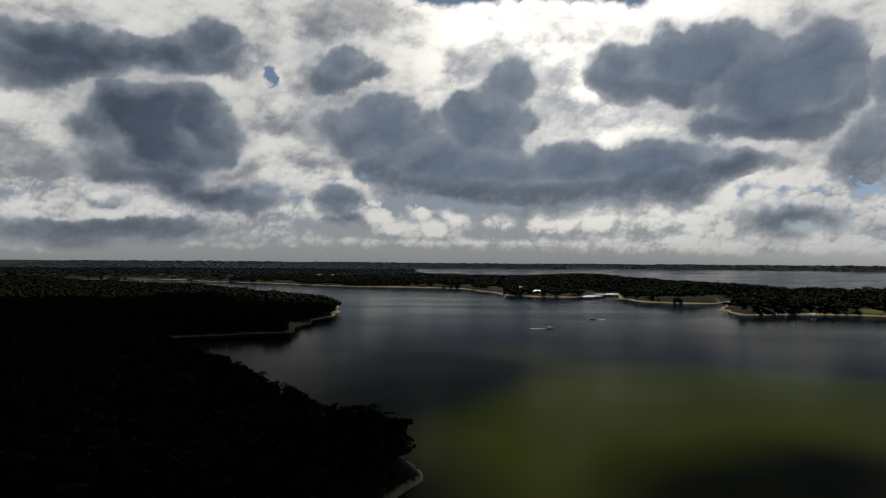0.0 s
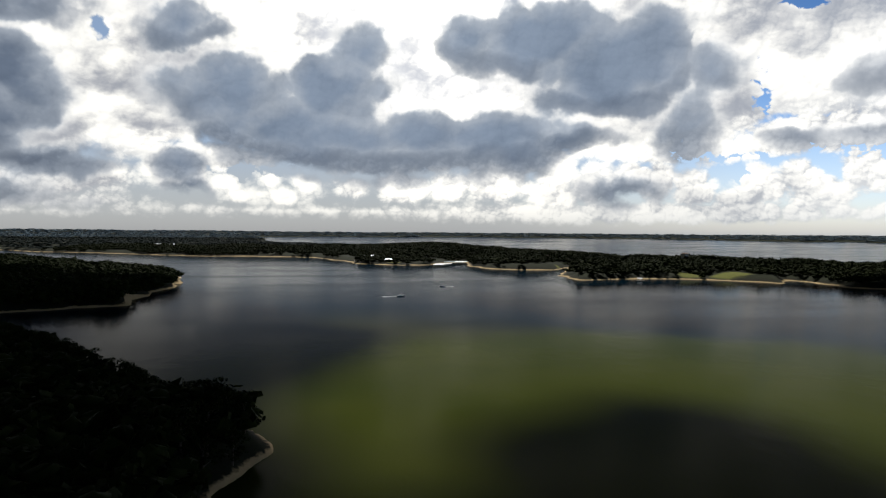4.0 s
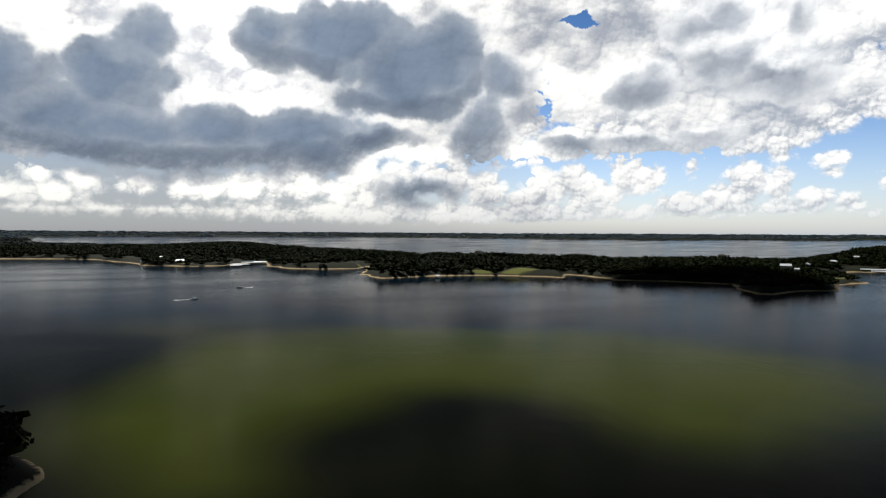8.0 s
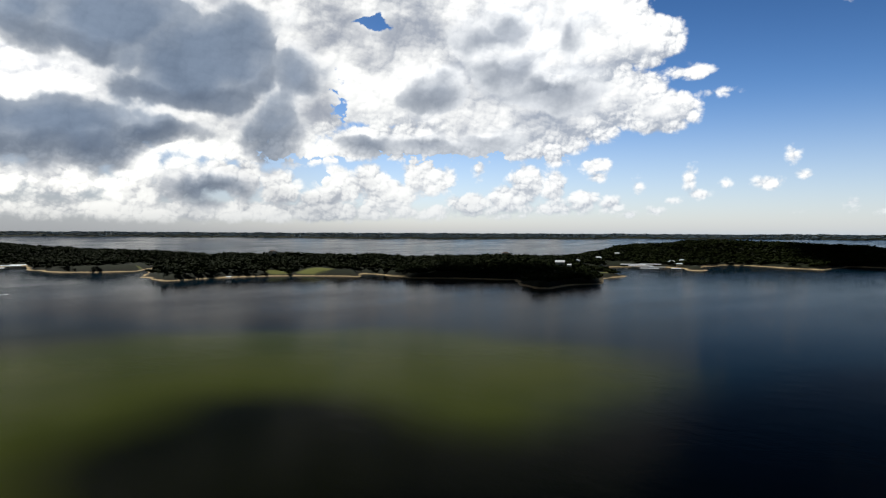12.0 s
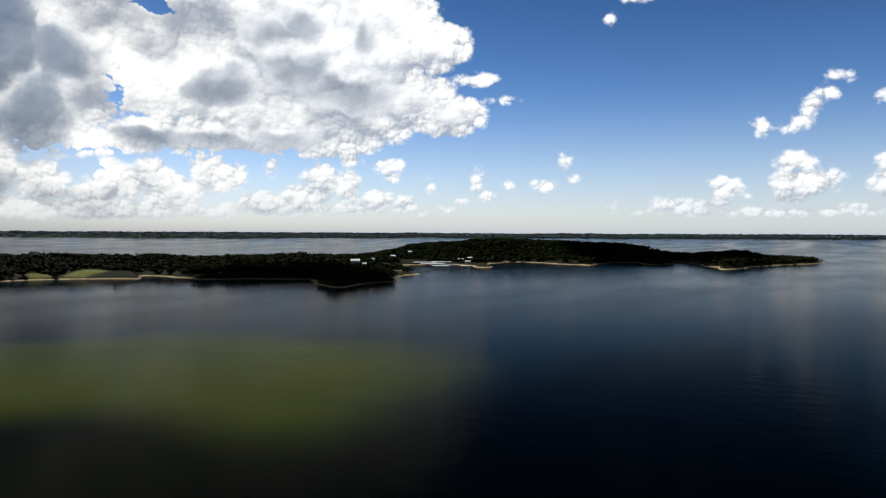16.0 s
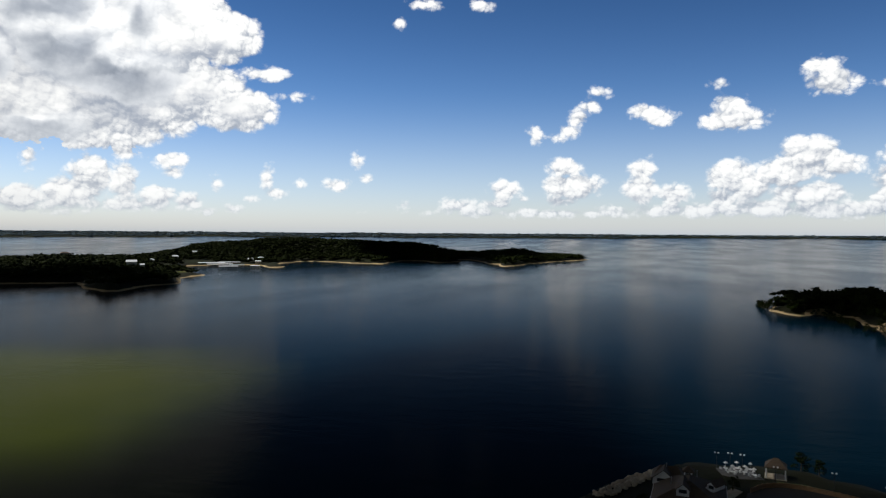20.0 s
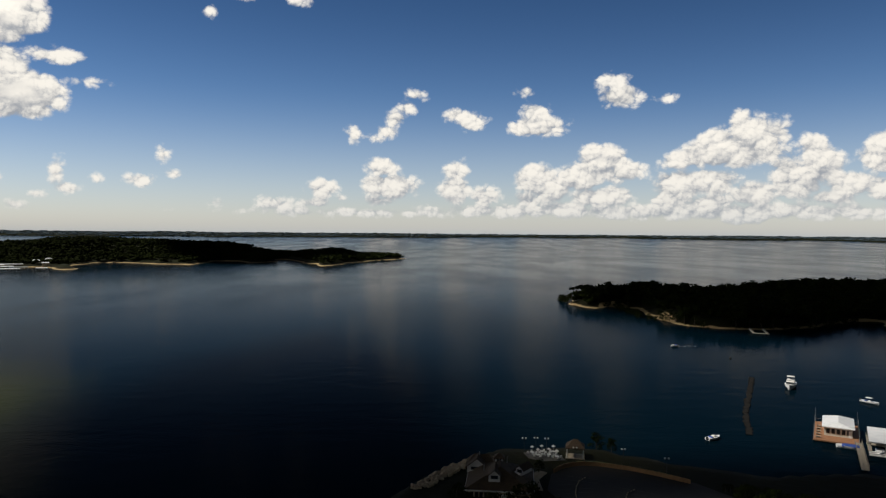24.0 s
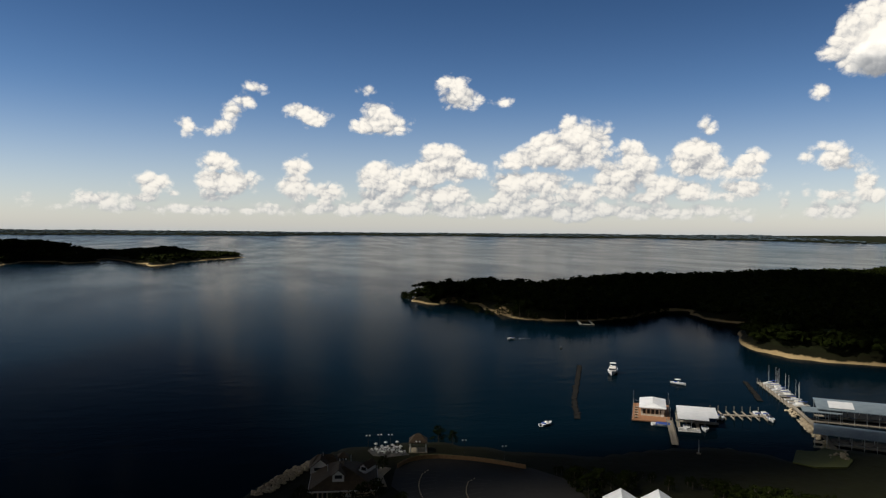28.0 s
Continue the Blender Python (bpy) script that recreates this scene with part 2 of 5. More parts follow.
here, there = heap(drift), heap(toward)
wisp = W.math("SUBTRACT", W.noise(stretch, .16, 7, .6, dims="2D"), .5)
above = W.math("MINIMUM", field(cover_list, W.vmath("ADD", spot, (0, .9, 0)), .5), 3.2)
gaps = field(gap_list, spot, .3)
curl = W.vmath("ADD", spot, W.vmath("MULTIPLY", W.vmath("SUBTRACT", W.noise(spot, .22, 4, .55, 1, "2D"), (.5, .5, .5)), (4.2, 2.6, 0)))
bellies = field(belly_list, curl, .9)
amp = W.step(cover, .4, 3.2, .86, 2.6)
dens = W.math("ADD", cover, W.math("MULTIPLY", W.math("ADD", W.math("SUBTRACT", here, .60), W.math("MULTIPLY", wisp, .8)), amp))
hole = W.math("MAXIMUM", W.math("ADD", gaps, W.math("ADD", W.math("MULTIPLY", W.math("SUBTRACT", .62, here), 1.6), W.math("MULTIPLY", wisp, 1.5))), 0.0)
dens = W.math("SUBTRACT", dens, W.math("MULTIPLY", hole, W.step(az, 20.0, 50.0, 1.7, 3.2)))
alpha = W.step(dens, W.step(az, 10.0, 40.0, -.35, -.14), W.step(az, 10.0, 40.0, .75, .50))
relief = W.math("SUBTRACT", here, there)
top = W.math("SUBTRACT", cover, above)            # bright heads, shaded bases
back = W.step(az, 15.0, 60.0, 1.0, 0.0)           # towards the sun the clouds are seen against the light
light = W.math("ADD", W.math("MULTIPLY", relief, W.step(W.math("MULTIPLY", far_low, back), 0.0, 1.0, .95, .7)), W.math("ADD", W.math("MULTIPLY", W.math("SUBTRACT", here, .62), .7), W.math("MULTIPLY", top, .25)))
light = W.step(light, -.75, .52)
thin = W.step(dens, .15, 2.2, 1.0, 0.0)
bank = W.step(W.noise(W.vmath("MULTIPLY", spot, (1.0, 1.7, 1.0)), .13, 5, .55, dims="2D"), .34, .64)
shade = W.math("ADD", W.math("MULTIPLY", light, .85), W.math("MULTIPLY", W.math("MULTIPLY", W.math("SUBTRACT", bank, .45), far_low), .5), clamp=True)
lit = W.mix(shade, (.45, .48, .53), (1.38, 1.31, 1.18))
tone = W.math("ADD", W.math("MULTIPLY", bank, .62), W.math("ADD", W.math("MULTIPLY", light, .52), W.math("MULTIPLY", thin, .3)))
against = W.mix(W.step(tone, .1, 1.1), (.36, .37, .40), (1.25, 1.19, 1.06))
body = W.mix(back, lit, against)
lower = field(belly_list, W.vmath("ADD", curl, (0, -1.1, 0)), .9)
base = W.math("SUBTRACT", W.math("MINIMUM", bellies, 1.4), W.math("MINIMUM", lower, 1.4))   # positive along the flat undersides
smooth = billow(drift, .22, 3, .34)
thick = W.math("ADD", W.math("ADD", bellies, W.math("MULTIPLY", base, .55)), W.math("ADD", W.math("MULTIPLY", W.math("SUBTRACT", smooth, .60), W.step(base, -.5, .7, 2.4, .8)), W.math("MULTIPLY", wisp, 2.5)))
heads = W.step(base, -.25, .55)                   # crisp flat bases, soft heads
dark = W.step(thick, W.math("MULTIPLY_ADD", heads, 1.1, -1.6), W.math("MULTIPLY_ADD", heads, -1.0, 1.5))
murk = W.mix(W.step(thick, .0, 1.5), (.72, .71, .69), (.36, .39, .43))
murk = W.mix(W.step(thick, .5, 3.8), murk, W.mix(W.step(az, -30.0, -8.0), (.095, .12, .165), (.20, .245, .315)))
murk = W.mix(W.step(az, 22.0, 50.0), murk, W.mix(W.step(thick, .0, 2.6), (1.0, .98, .94), (.50, .52, .55)))
murk = W.mix(1.0, murk, W.mix(light, (.86, .87, .88), (1.22, 1.20, 1.17)), "MULTIPLY")
murk = W.mix(1.0, murk, W.mix(W.step(base, -1.3, 1.1), (1.42, 1.40, 1.36), (.74, .76, .79)), "MULTIPLY")   # heads catch the light
body = W.mix(dark, body, murk)
sunward = W.vmath("DISTANCE", spot, (8.0, 20.0, 0.0), out=1)
glow = W.math("MULTIPLY", W.math("POWER", 2.718, W.math("MULTIPLY", W.math("MULTIPLY", sunward, sunward), -1 / 120.0)), 1.9)
shine = W.math("MULTIPLY", glow, W.math("SUBTRACT", 1.0, W.math("MULTIPLY", dark, .92)))
body = W.mix(1.0, body, W.mix(shine, (1, 1, 1), (1.95, 1.90, 1.80)), "MULTIPLY")
sky = W.tree.nodes.new("ShaderNodeTexSky")
sky.sky_type, sky.sun_disc = "NISHITA", False
sky.sun_elevation, sky.sun_rotation = radians(SUN_EL), radians(SUN_AZ)
sky.altitude, sky.air_density, sky.dust_density, sky.ozone_density = 300, 1.0, 0.0, 3.0
STRENGTH = .1
deep = W.tree.nodes.new("ShaderNodeHueSaturation")
W.put(deep.inputs["Saturation"], W.step(el, 2.0, 12.0, .98, 1.30))
W.put(deep.inputs["Color"], W.mix(1.0, sky.outputs[0], (1.10, 1.0, 1.04), "MULTIPLY"))
W.put(deep.inputs["Value"], W.step(el, 1.0, 22.0, 1.16, .60))
cloud = W.mix(1.0, body, (1 / STRENGTH,) * 3, "MULTIPLY")
veil = W.math("MULTIPLY", W.step(az, 10.0, 42.0, .85, 0.0), W.step(el, 3.0, 12.0, 1.0, .85))
clear = W.mix(veil, deep.outputs[0], W.mix(W.step(el, 3.0, 9.0), (.42 / STRENGTH, .43 / STRENGTH, .43 / STRENGTH), (.34 / STRENGTH, .42 / STRENGTH, .52 / STRENGTH)))
full = W.mix(alpha, clear, cloud)
# unseen dark deck added overhead and dim sky behind, to cut ambient light
full = W.mix(W.step(el, 20.5, 28.0), full, (.016 / STRENGTH, .019 / STRENGTH, .025 / STRENGTH))
full = W.mix(W.step(W.math("ABSOLUTE", W.math("SUBTRACT", az, 50.0)), 95.0, 120.0), full, (.022 / STRENGTH, .027 / STRENGTH, .035 / STRENGTH))
haze = W.math("POWER", 2.718, W.math("MULTIPLY", W.math("MAXIMUM", el, 0.0), -1 / 1.7))
pale = W.mix(W.step(az, 0.0, 80.0), (.37 / STRENGTH, .37 / STRENGTH, .36 / STRENGTH), (.54 / STRENGTH, .60 / STRENGTH, .64 / STRENGTH))
full = W.mix(W.math("MULTIPLY", haze, .9), full, pale)
bg = W.tree.nodes.new("ShaderNodeBackground")
W.put(bg.inputs[0], full)
bg.inputs[1].default_value = STRENGTH
W.tree.links.new(bg.outputs[0], W.tree.nodes.new("ShaderNodeOutputWorld").inputs[0])


# ---- materials ----
def material(name, build):
    m = bpy.data.materials.new(name)
    m.use_nodes = True
    n = Nodes(m.node_tree)
    out = n.tree.nodes.new("ShaderNodeOutputMaterial")
    shader = n.tree.nodes.new("ShaderNodeBsdfPrincipled")
    n.tree.links.new(shader.outputs[0], out.inputs[0])
    place = n.tree.nodes.new("ShaderNodeNewGeometry").outputs["Position"]
    build(n, shader.inputs, place)
    return m


def bumped(n, s, height, strength, distance):
    b = n.tree.nodes.new("ShaderNodeBump")
    b.inputs["Strength"].default_value, b.inputs["Distance"].default_value = strength, distance
    n.put(b.inputs["Height"], height)
    n.tree.links.new(b.outputs[0], s["Normal"])


def plain(name, low, high, scale=3.0, rough=.8, metal=0.0, grain=.02):
    """A surface that varies between two colours at two scales."""
    def build(n, s, p):
        a, b = n.noise(p, scale, 6, .6), n.noise(p, scale * 9, 3, .6)
        f = n.math("ADD", n.math("MULTIPLY", n.step(a, .3, .7), .65), n.math("MULTIPLY", b, .35))
        n.put(s["Base Color"], n.mix(f, low, high))
        s["Roughness"].default_value, s["Metallic"].default_value = rough, metal
        if grain:
            bumped(n, s, b, .5, grain)
    return material(name, build)


def water_look(n, s, p):
    swell = n.noise(n.vmath("MULTIPLY", p, (.9, .5, 1)), .16, 2, .5)
    chop = n.noise(n.vmath("MULTIPLY", p, (1.0, .6, 1)), .9, 3, .6)
    calm = n.step(n.noise(n.vmath("MULTIPLY", p, (.5, 1.6, 1)), .006, 4, .55), .38, .66)
    patch = n.noise(p, .004, 4, .55)
    # sunlit patch painted into murky green bay; marina water is clear and dark
    flow = n.vmath("ADD", p, n.vmath("MULTIPLY", n.noise(p, .006, 4, .55, 1), (120, 120, 0)))
    reach = n.vmath("LENGTH", n.vmath("MULTIPLY_ADD", flow, (1 / 205, 1 / 158, 0), (-172 / 205, -325 / 158, 0)), out=1)
    sunlit_silt = n.mix(n.step(patch, .3, .7), (.019, .027, .0012), (.036, .042, .0026))
    # paler olive off the headland: murk with the sky's reflection painted in
    stray = n.vmath("LENGTH", n.vmath("MULTIPLY_ADD", flow, (1 / 150, 1 / 210, 0), (-75 / 150, -380 / 210, 0)), out=1)
    clear_water = n.mix(n.step(stray, .5, 1.2), (.027, .027, .010), (.0006, .0058, .0105))
    n.put(s["Base Color"], n.mix(n.step(reach, .74, 1.18), sunlit_silt, clear_water))
    n.put(s["Roughness"], n.math("ADD", .10, n.math("MULTIPLY", calm, .05)))
    s["IOR"].default_value = 1.022
    bumped(n, s, n.math("ADD", n.math("MULTIPLY", swell, .5), n.math("MULTIPLY", n.math("MULTIPLY", chop, .22), n.math("ADD", .7, n.math("MULTIPLY", calm, .5)))), .24, .8)


def land_look(n, s, p):
    sp = n.tree.nodes.new("ShaderNodeSeparateXYZ")
    n.put(sp.inputs[0], p)
    grain = n.noise(p, .35, 5, .6)
    wide = n.noise(p, .025, 4, .6)
    z = n.math("ADD", sp.outputs[2], n.math("MULTIPLY", n.math("SUBTRACT", grain, .5), 2.2))
    z = n.math("ADD", z, n.math("MULTIPLY", n.math("SUBTRACT", wide, .42), 3.2))
    for bx, by, br in BLUFFS:
        q = n.vmath("DISTANCE", n.vmath("MULTIPLY", p, (1, 1, 0)), (bx, by, 0), out=1)
        z = n.math("SUBTRACT", z, n.step(q, br * .2, br, 4.5, 0.0))
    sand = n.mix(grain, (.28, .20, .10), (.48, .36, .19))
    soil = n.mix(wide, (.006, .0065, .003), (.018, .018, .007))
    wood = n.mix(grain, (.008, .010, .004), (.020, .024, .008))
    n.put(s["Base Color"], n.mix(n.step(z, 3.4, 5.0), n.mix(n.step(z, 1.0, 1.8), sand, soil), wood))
    turf = n.mix(grain, (.07, .08, .014), (.15, .15, .032))
    mown = 0.0
    for mx, my, mr in MEADOWS:
        q = n.vmath("DISTANCE", n.vmath("MULTIPLY", p, (1, 1, 0)), (mx, my, 0), out=1)
        mown = n.math("MAXIMUM", mown, n.step(n.math("ADD", q, n.math("MULTIPLY", wide, 30.0)), mr * .8 + 12, mr * 1.2 + 16, 1.0, 0.0))
    mown = n.math("MULTIPLY", mown, n.step(z, 1.4, 2.2))
    base = s["Base Color"].links[0].from_socket
    n.put(s["Base Color"], n.mix(mown, base, turf))
    s["Roughness"].default_value = .95
    s["Specular IOR Level"].default_value = .1
    bumped(n, s, grain, .6, .5)


def leaf_look(lo, hi):
    def build(n, s, p):
        isle = n.tree.nodes.new("ShaderNodeNewGeometry").outputs["Random Per Island"]
        info = n.tree.nodes.new("ShaderNodeObjectInfo").outputs["Random"]
        f = n.math("ADD", n.math("MULTIPLY", isle, .6), n.math("MULTIPLY", n.noise(p, .02, 3), .4))
        f = n.math("ADD", n.math("MULTIPLY", f, .8), n.math("MULTIPLY", info, .2))
        n.put(s["Base Color"], n.mix(f, lo, hi))
        s["Roughness"].default_value = .75
        s["Specular IOR Level"].default_value = .02
    return build


# ---- the lie of the land: coast lines, in metres from the spot under the camera ----
HEADLAND = [(-25, 163), (-20, 174), (-17, 182), (-15, 190), (-17, 200), (-23, 213), (-36, 225), (-50, 237), (-57, 258), (-81, 290), (-113, 328), (-146, 374), (-171, 408),
            (-196, 434), (-200, 449), (-212, 489), (-237, 541), (-207, 565), (-198, 579), (-169, 597), (-166, 673), (-177, 740), (-178, 855), (-177, 876), (-201, 950), (-330, 1130),
            (-600, 1450), (-1000, 1720), (-1700, 1900), (-3600, 1900), (-4990, 0), (-3500, -3500), (300, -4990)]
RESORT = [(700, -2500), (420, -800), (180, -420), (140, -300), (122, -210), (137, -180), (149, -159), (157, -151), (152, -145), (158, -137), (155, -130), (169, -119), (171, -99),
          (169, -78), (180, -61), (190, -45), (190, -30), (185, -16), (176, -7), (163, 5), (100, 45)]
HOME = HEADLAND + RESORT + [(40, 72), (6, 90), (-14, 120), (-24, 146)]
CAPE = [(669, -127), (620, -122), (576, -127), (586, -148), (574, -162), (506, -156), (471, -167), (451, -185), (447, -208), (452, -231), (458, -249), (479, -279), (493, -299),
        (485, -316), (453, -302), (424, -299), (404, -308), (370, -276), (340, -251), (309, -240), (294, -241), (282, -250), (274, -263), (266, -275), (239, -336), (473, -679),
        (850, -1500), (900, -900), (796, -604), (721, -405), (690, -260), (695, -160)]
INLET = [(-1400, 2200), (-1279, 2375), (-1031, 2351), (-813, 2123), (-639, 2046), (-465, 1894), (-307, 1790), (-199, 1795), (-58, 1726), (1, 1607), (49, 1395), (106, 1305), (157, 1308),
         (180, 1330), (240, 1440), (283, 1440), (252, 1257), (262, 1167), (316, 1127), (368, 1125), (450, 1240)]
BAY = [(336, 1013), (313, 882), (364, 892), (431, 896), (484, 883), (533, 845), (567, 801), (617, 863), (617, 791), (605, 728), (645, 690), (686, 625), (620, 552),
       (601, 509), (614, 490), (676, 507), (725, 506), (797, 556), (870, 568), (918, 625), (975, 660), (1030, 720), (1110, 760), (1200, 730), (1160, 640), (1105, 590), (1126, 575), (1180, 610), (1214, 640)]
POINT = [(1290, 650), (1381, 668), (1385, 618), (1340, 538), (1300, 465), (1489, 469), (1497, 422), (1391, 370), (1481, 346), (1644, 357), (1494, 289), (1284, 208), (1339, 186),
         (1483, 160), (1594, 122), (1761, 78)]
BACK = [(1800, 110), (1770, 220), (1800, 400), (1880, 700), (2000, 950), (1880, 1180), (1600, 1160), (1250, 980), (1080, 900), (900, 1060), (700, 1330), (560, 1700), (330, 2300),
        (60, 2900), (-300, 3400), (-500, 4990), (-4990, 4990), (-4990, 2300)]
PENINSULA = INLET + BAY + POINT + BACK


# bare bluffs: place and reach
BLUFFS = [(655, -130, 34), (585, -150, 16), (-170, 636, 48), (-178, 867, 40), (-197, 444, 22), (500, -160, 22), (417, -300, 7)]


MEADOWS = [(494, 905, 16), (544, 880, 26), (400, 1170, 16), (880, 610, 16), (1560, 900, 20), (120, 1350, 12), (-300, 3000, 60)]


def rise(d):
    """The far water and land, squeezed into the last kilometres before the horizon."""
    return 58.0 * np.clip((d - 2600.0) / 2300.0, 0, 1) ** 2


M_WATER = material("lake_water", water_look)
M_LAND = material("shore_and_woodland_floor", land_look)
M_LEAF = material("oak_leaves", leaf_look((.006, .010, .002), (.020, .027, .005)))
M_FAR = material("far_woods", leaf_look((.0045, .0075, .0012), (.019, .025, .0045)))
# distance haze is painted into this pale bluish leaf colour
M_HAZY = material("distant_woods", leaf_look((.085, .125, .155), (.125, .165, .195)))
M_MID = material("lake_shore_woods", leaf_look((.007, .012, .011), (.015, .022, .018)))
M_BARK = plain("bark", (.05, .038, .028), (.11, .085, .06), 2.0, .9)
M_CLOUD = plain("cloud_white", (.78, .78, .78), (.84, .84, .84), .004, 1.0, 0, 0)


def lattice(ix, iy, seed):
    h = (ix * 374761393 + iy * 668265263 + seed * 974711) & 0x7fffffff
    h = ((h ^ (h >> 13)) * 1274126177) & 0x7fffffff
    return ((h ^ (h >> 16)) & 0xffff) / 65535.0


def wave(x, y, scale, seed=0, octaves=4):
    """Smooth noise about zero over the plan."""
    total, amp = np.zeros_like(x, dtype=float), 1.0
    x, y = x / scale, y / scale
    for k in range(octaves):
        ix, iy = np.floor(x).astype(np.int64), np.floor(y).astype(np.int64)
        fx, fy = x - ix, y - iy
        fx, fy = fx * fx * (3 - 2 * fx), fy * fy * (3 - 2 * fy)
        a, b = lattice(ix, iy, seed + k), lattice(ix + 1, iy, seed + k)
        c, d = lattice(ix, iy + 1, seed + k), lattice(ix + 1, iy + 1, seed + k)
        total += amp * ((a + (b - a) * fx) * (1 - fy) + (c + (d - c) * fx) * fy - .5)
        amp, x, y = amp * .5, x * 2.03 + 17, y * 2.03 + 5
    return total


def inside(x, y, coast):
    """Metres to the coast line, positive on land."""
    best, odd = np.full(x.shape, 1e9), np.zeros(x.shape, bool)
    for (ax, ay), (bx, by) in zip(coast, coast[1:] + coast[:1]):
        dx, dy = bx - ax, by - ay
        k = np.clip(((x - ax) * dx + (y - ay) * dy) / (dx * dx + dy * dy), 0, 1)
        best = np.minimum(best, np.hypot(x - ax - k * dx, y - ay - k * dy))
        if dy:
            odd ^= ((ay > y) != (by > y)) & (x < ax + dx * (y - ay) / dy)
    return np.where(odd, best, -best)


def ease(v, lo, hi):
    k = np.clip((v - lo) / (hi - lo), 0, 1)
    return k * k * (3 - 2 * k)


def shore(x, y):
    """Metres inland at a place, and metres above the lake."""
    d = np.hypot(x, y)
    rag = np.clip(d / 60, 1.5, 12)
    wx, wy = x + rag * 2 * wave(x, y, 60, 3), y + rag * 2 * wave(x, y, 60, 9)
    home, cape, pen = (inside(wx, wy, c) for c in (HOME, CAPE, PENINSULA))
    az_ = np.degrees(np.arctan2(x, y))
    rim = d - (4420 + 260 * wave(az_, az_ * 0 + 3, 14, 5) + 120 * wave(az_, az_ * 0 + 8, 3, 6) + 220 * ease(az_, 50, 95) - 500 * ease(az_, 112, 140))
    sd = np.maximum(np.maximum(home, cape), np.maximum(pen, rim))
    bluff = 2.5 + 5.5 * ease(wave(x, y, 130, 21, 3), -.25, .25)
    strand = np.clip(d / 300, .8, 4)
    h = 1.1 * np.clip(sd / strand, -3, 1) + bluff * ease(sd, strand, strand * 3 + 7) + 5 * ease(sd, 30, 140) + 1.6 * wave(x, y, 45, 31) * ease(sd, 5, 40)
    for bx, by, br in BLUFFS:
        h += 3.5 * ease(sd, 1, 7) * ease(np.hypot(x - bx, y - by), br, br * .4) * (1 - ease(sd, 20, 60))
    h += 3 * ease(cape, 10, 60) + 4 * ease(pen, 40, 160)
    hill = np.exp(-((x - 1560) / 260) ** 2 - ((y - 800) / 300) ** 2) * 24 + np.exp(-((x - 1600) / 220) ** 2 - ((y - 420) / 200) ** 2) * 9 + np.exp(-((x - 300) / 160) ** 2 - ((y - 1850) / 420) ** 2) * 12
    h += hill * ease(pen, 20, 120)
    h = np.where(d > 3000, 1.5 + (h - 1.5) * .35, h)
    h += (1 + 3 * ease(rim, 60, 420) + 3 * wave(x, y, 420, 41, 3)) * ease(rim, 0, 60)
    # the resort's ground by the camera's shore is nearly level
    flat = ease(np.hypot(x - 152, y + 74), 135, 75)
    level = np.clip(sd / 1.6, -3, 1) * 1.3 + 2.2 * ease(sd, .8, 4)
    h = np.where(sd > -20, h * (1 - flat) + level * flat, -4)
    return sd, np.maximum(h, -4) + rise(d)


def sheet(name, azs, rs, height, mat, label):
    a, r = np.meshgrid(np.radians(azs), rs)
    x, y = r * np.sin(a), r * np.cos(a)
    z = height(x, y)
    rows, cols = x.shape
    co = np.stack([x, y, z], -1).reshape(-1, 3)
    i = np.arange((rows - 1) * (cols - 1))
    i = i // (cols - 1) * cols + i % (cols - 1)
    quads = np.stack([i, i + 1, i + cols + 1, i + cols], -1)[:, ::-1]
    me = bpy.data.meshes.new(name)
    me.from_pydata(co.tolist(), [], quads.tolist())
    me.polygons.foreach_set("use_smooth", np.ones(len(me.polygons), bool))
    me.materials.append(mat)
    return tagged(new(name, me), label, kind="structure")


fine_az = np.concatenate([np.arange(-44, 146, .22), np.linspace(146, 316, 58)])
coarse_az = np.arange(-45, 315.1, 1.5)
radii = np.concatenate([[.01], np.geomspace(12, 4985, 330)])
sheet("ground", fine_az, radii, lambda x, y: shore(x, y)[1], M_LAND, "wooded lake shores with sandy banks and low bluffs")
sheet("water", coarse_az, np.concatenate([[.01], np.geomspace(20, 4990, 90)]), lambda x, y: rise(np.hypot(x, y)), M_WATER, "wide greenish lake water with light ripples")


# ---- unseen clouds added overhead to shade water and shores ----
def shade_cloud(px, py, rx, ry, seed, top=900.0):
    """An added, unseen heap of cloud whose shade falls on the ground about (px, py)."""
    off = sun_way * (top / sun_way.z)
    rng = np.random.default_rng(seed)
    bm = bmesh.new()
    bmesh.ops.create_icosphere(bm, subdivisions=5, radius=1.0)
    for v in bm.verts:
        n = v.co.normalized()
        k = 1 + .22 * noise.fractal(n * 2.2 + Vector((seed * 3.1, 0, 0)), .9, 2.1, 5)
        v.co = Vector((n.x * rx * k, n.y * ry * k, (n.z * 90 if n.z > 0 else n.z * 25) * k))
    me = bpy.data.meshes.new("backdrop_cloud")
    bm.to_mesh(me)
    bm.free()
    me.materials.append(M_CLOUD)
    ob = new("backdrop_cloud", me)
    ob.location = (px + off.x, py + off.y, top)
    return tagged(ob, "unseen cloud shape added overhead to shade the ground", kind="structure")


shade_cloud(-340, 330, 325, 480, 1)
# these four are added to darken the cape, resort, bank and point
shade_cloud(640, -372, 330, 240, 7)
shade_cloud(158, -96, 27, 72, 9)
shade_cloud(345, -345, 150, 84, 10)
shade_cloud(1590, 370, 230, 190, 8)
shade_cloud(60, 72, 330, 66, 2)
shade_cloud(440, 600, 300, 200, 4)
shade_cloud(108, 190, 36, 48, 5)
shade_cloud(72, 176, 38, 42, 6)


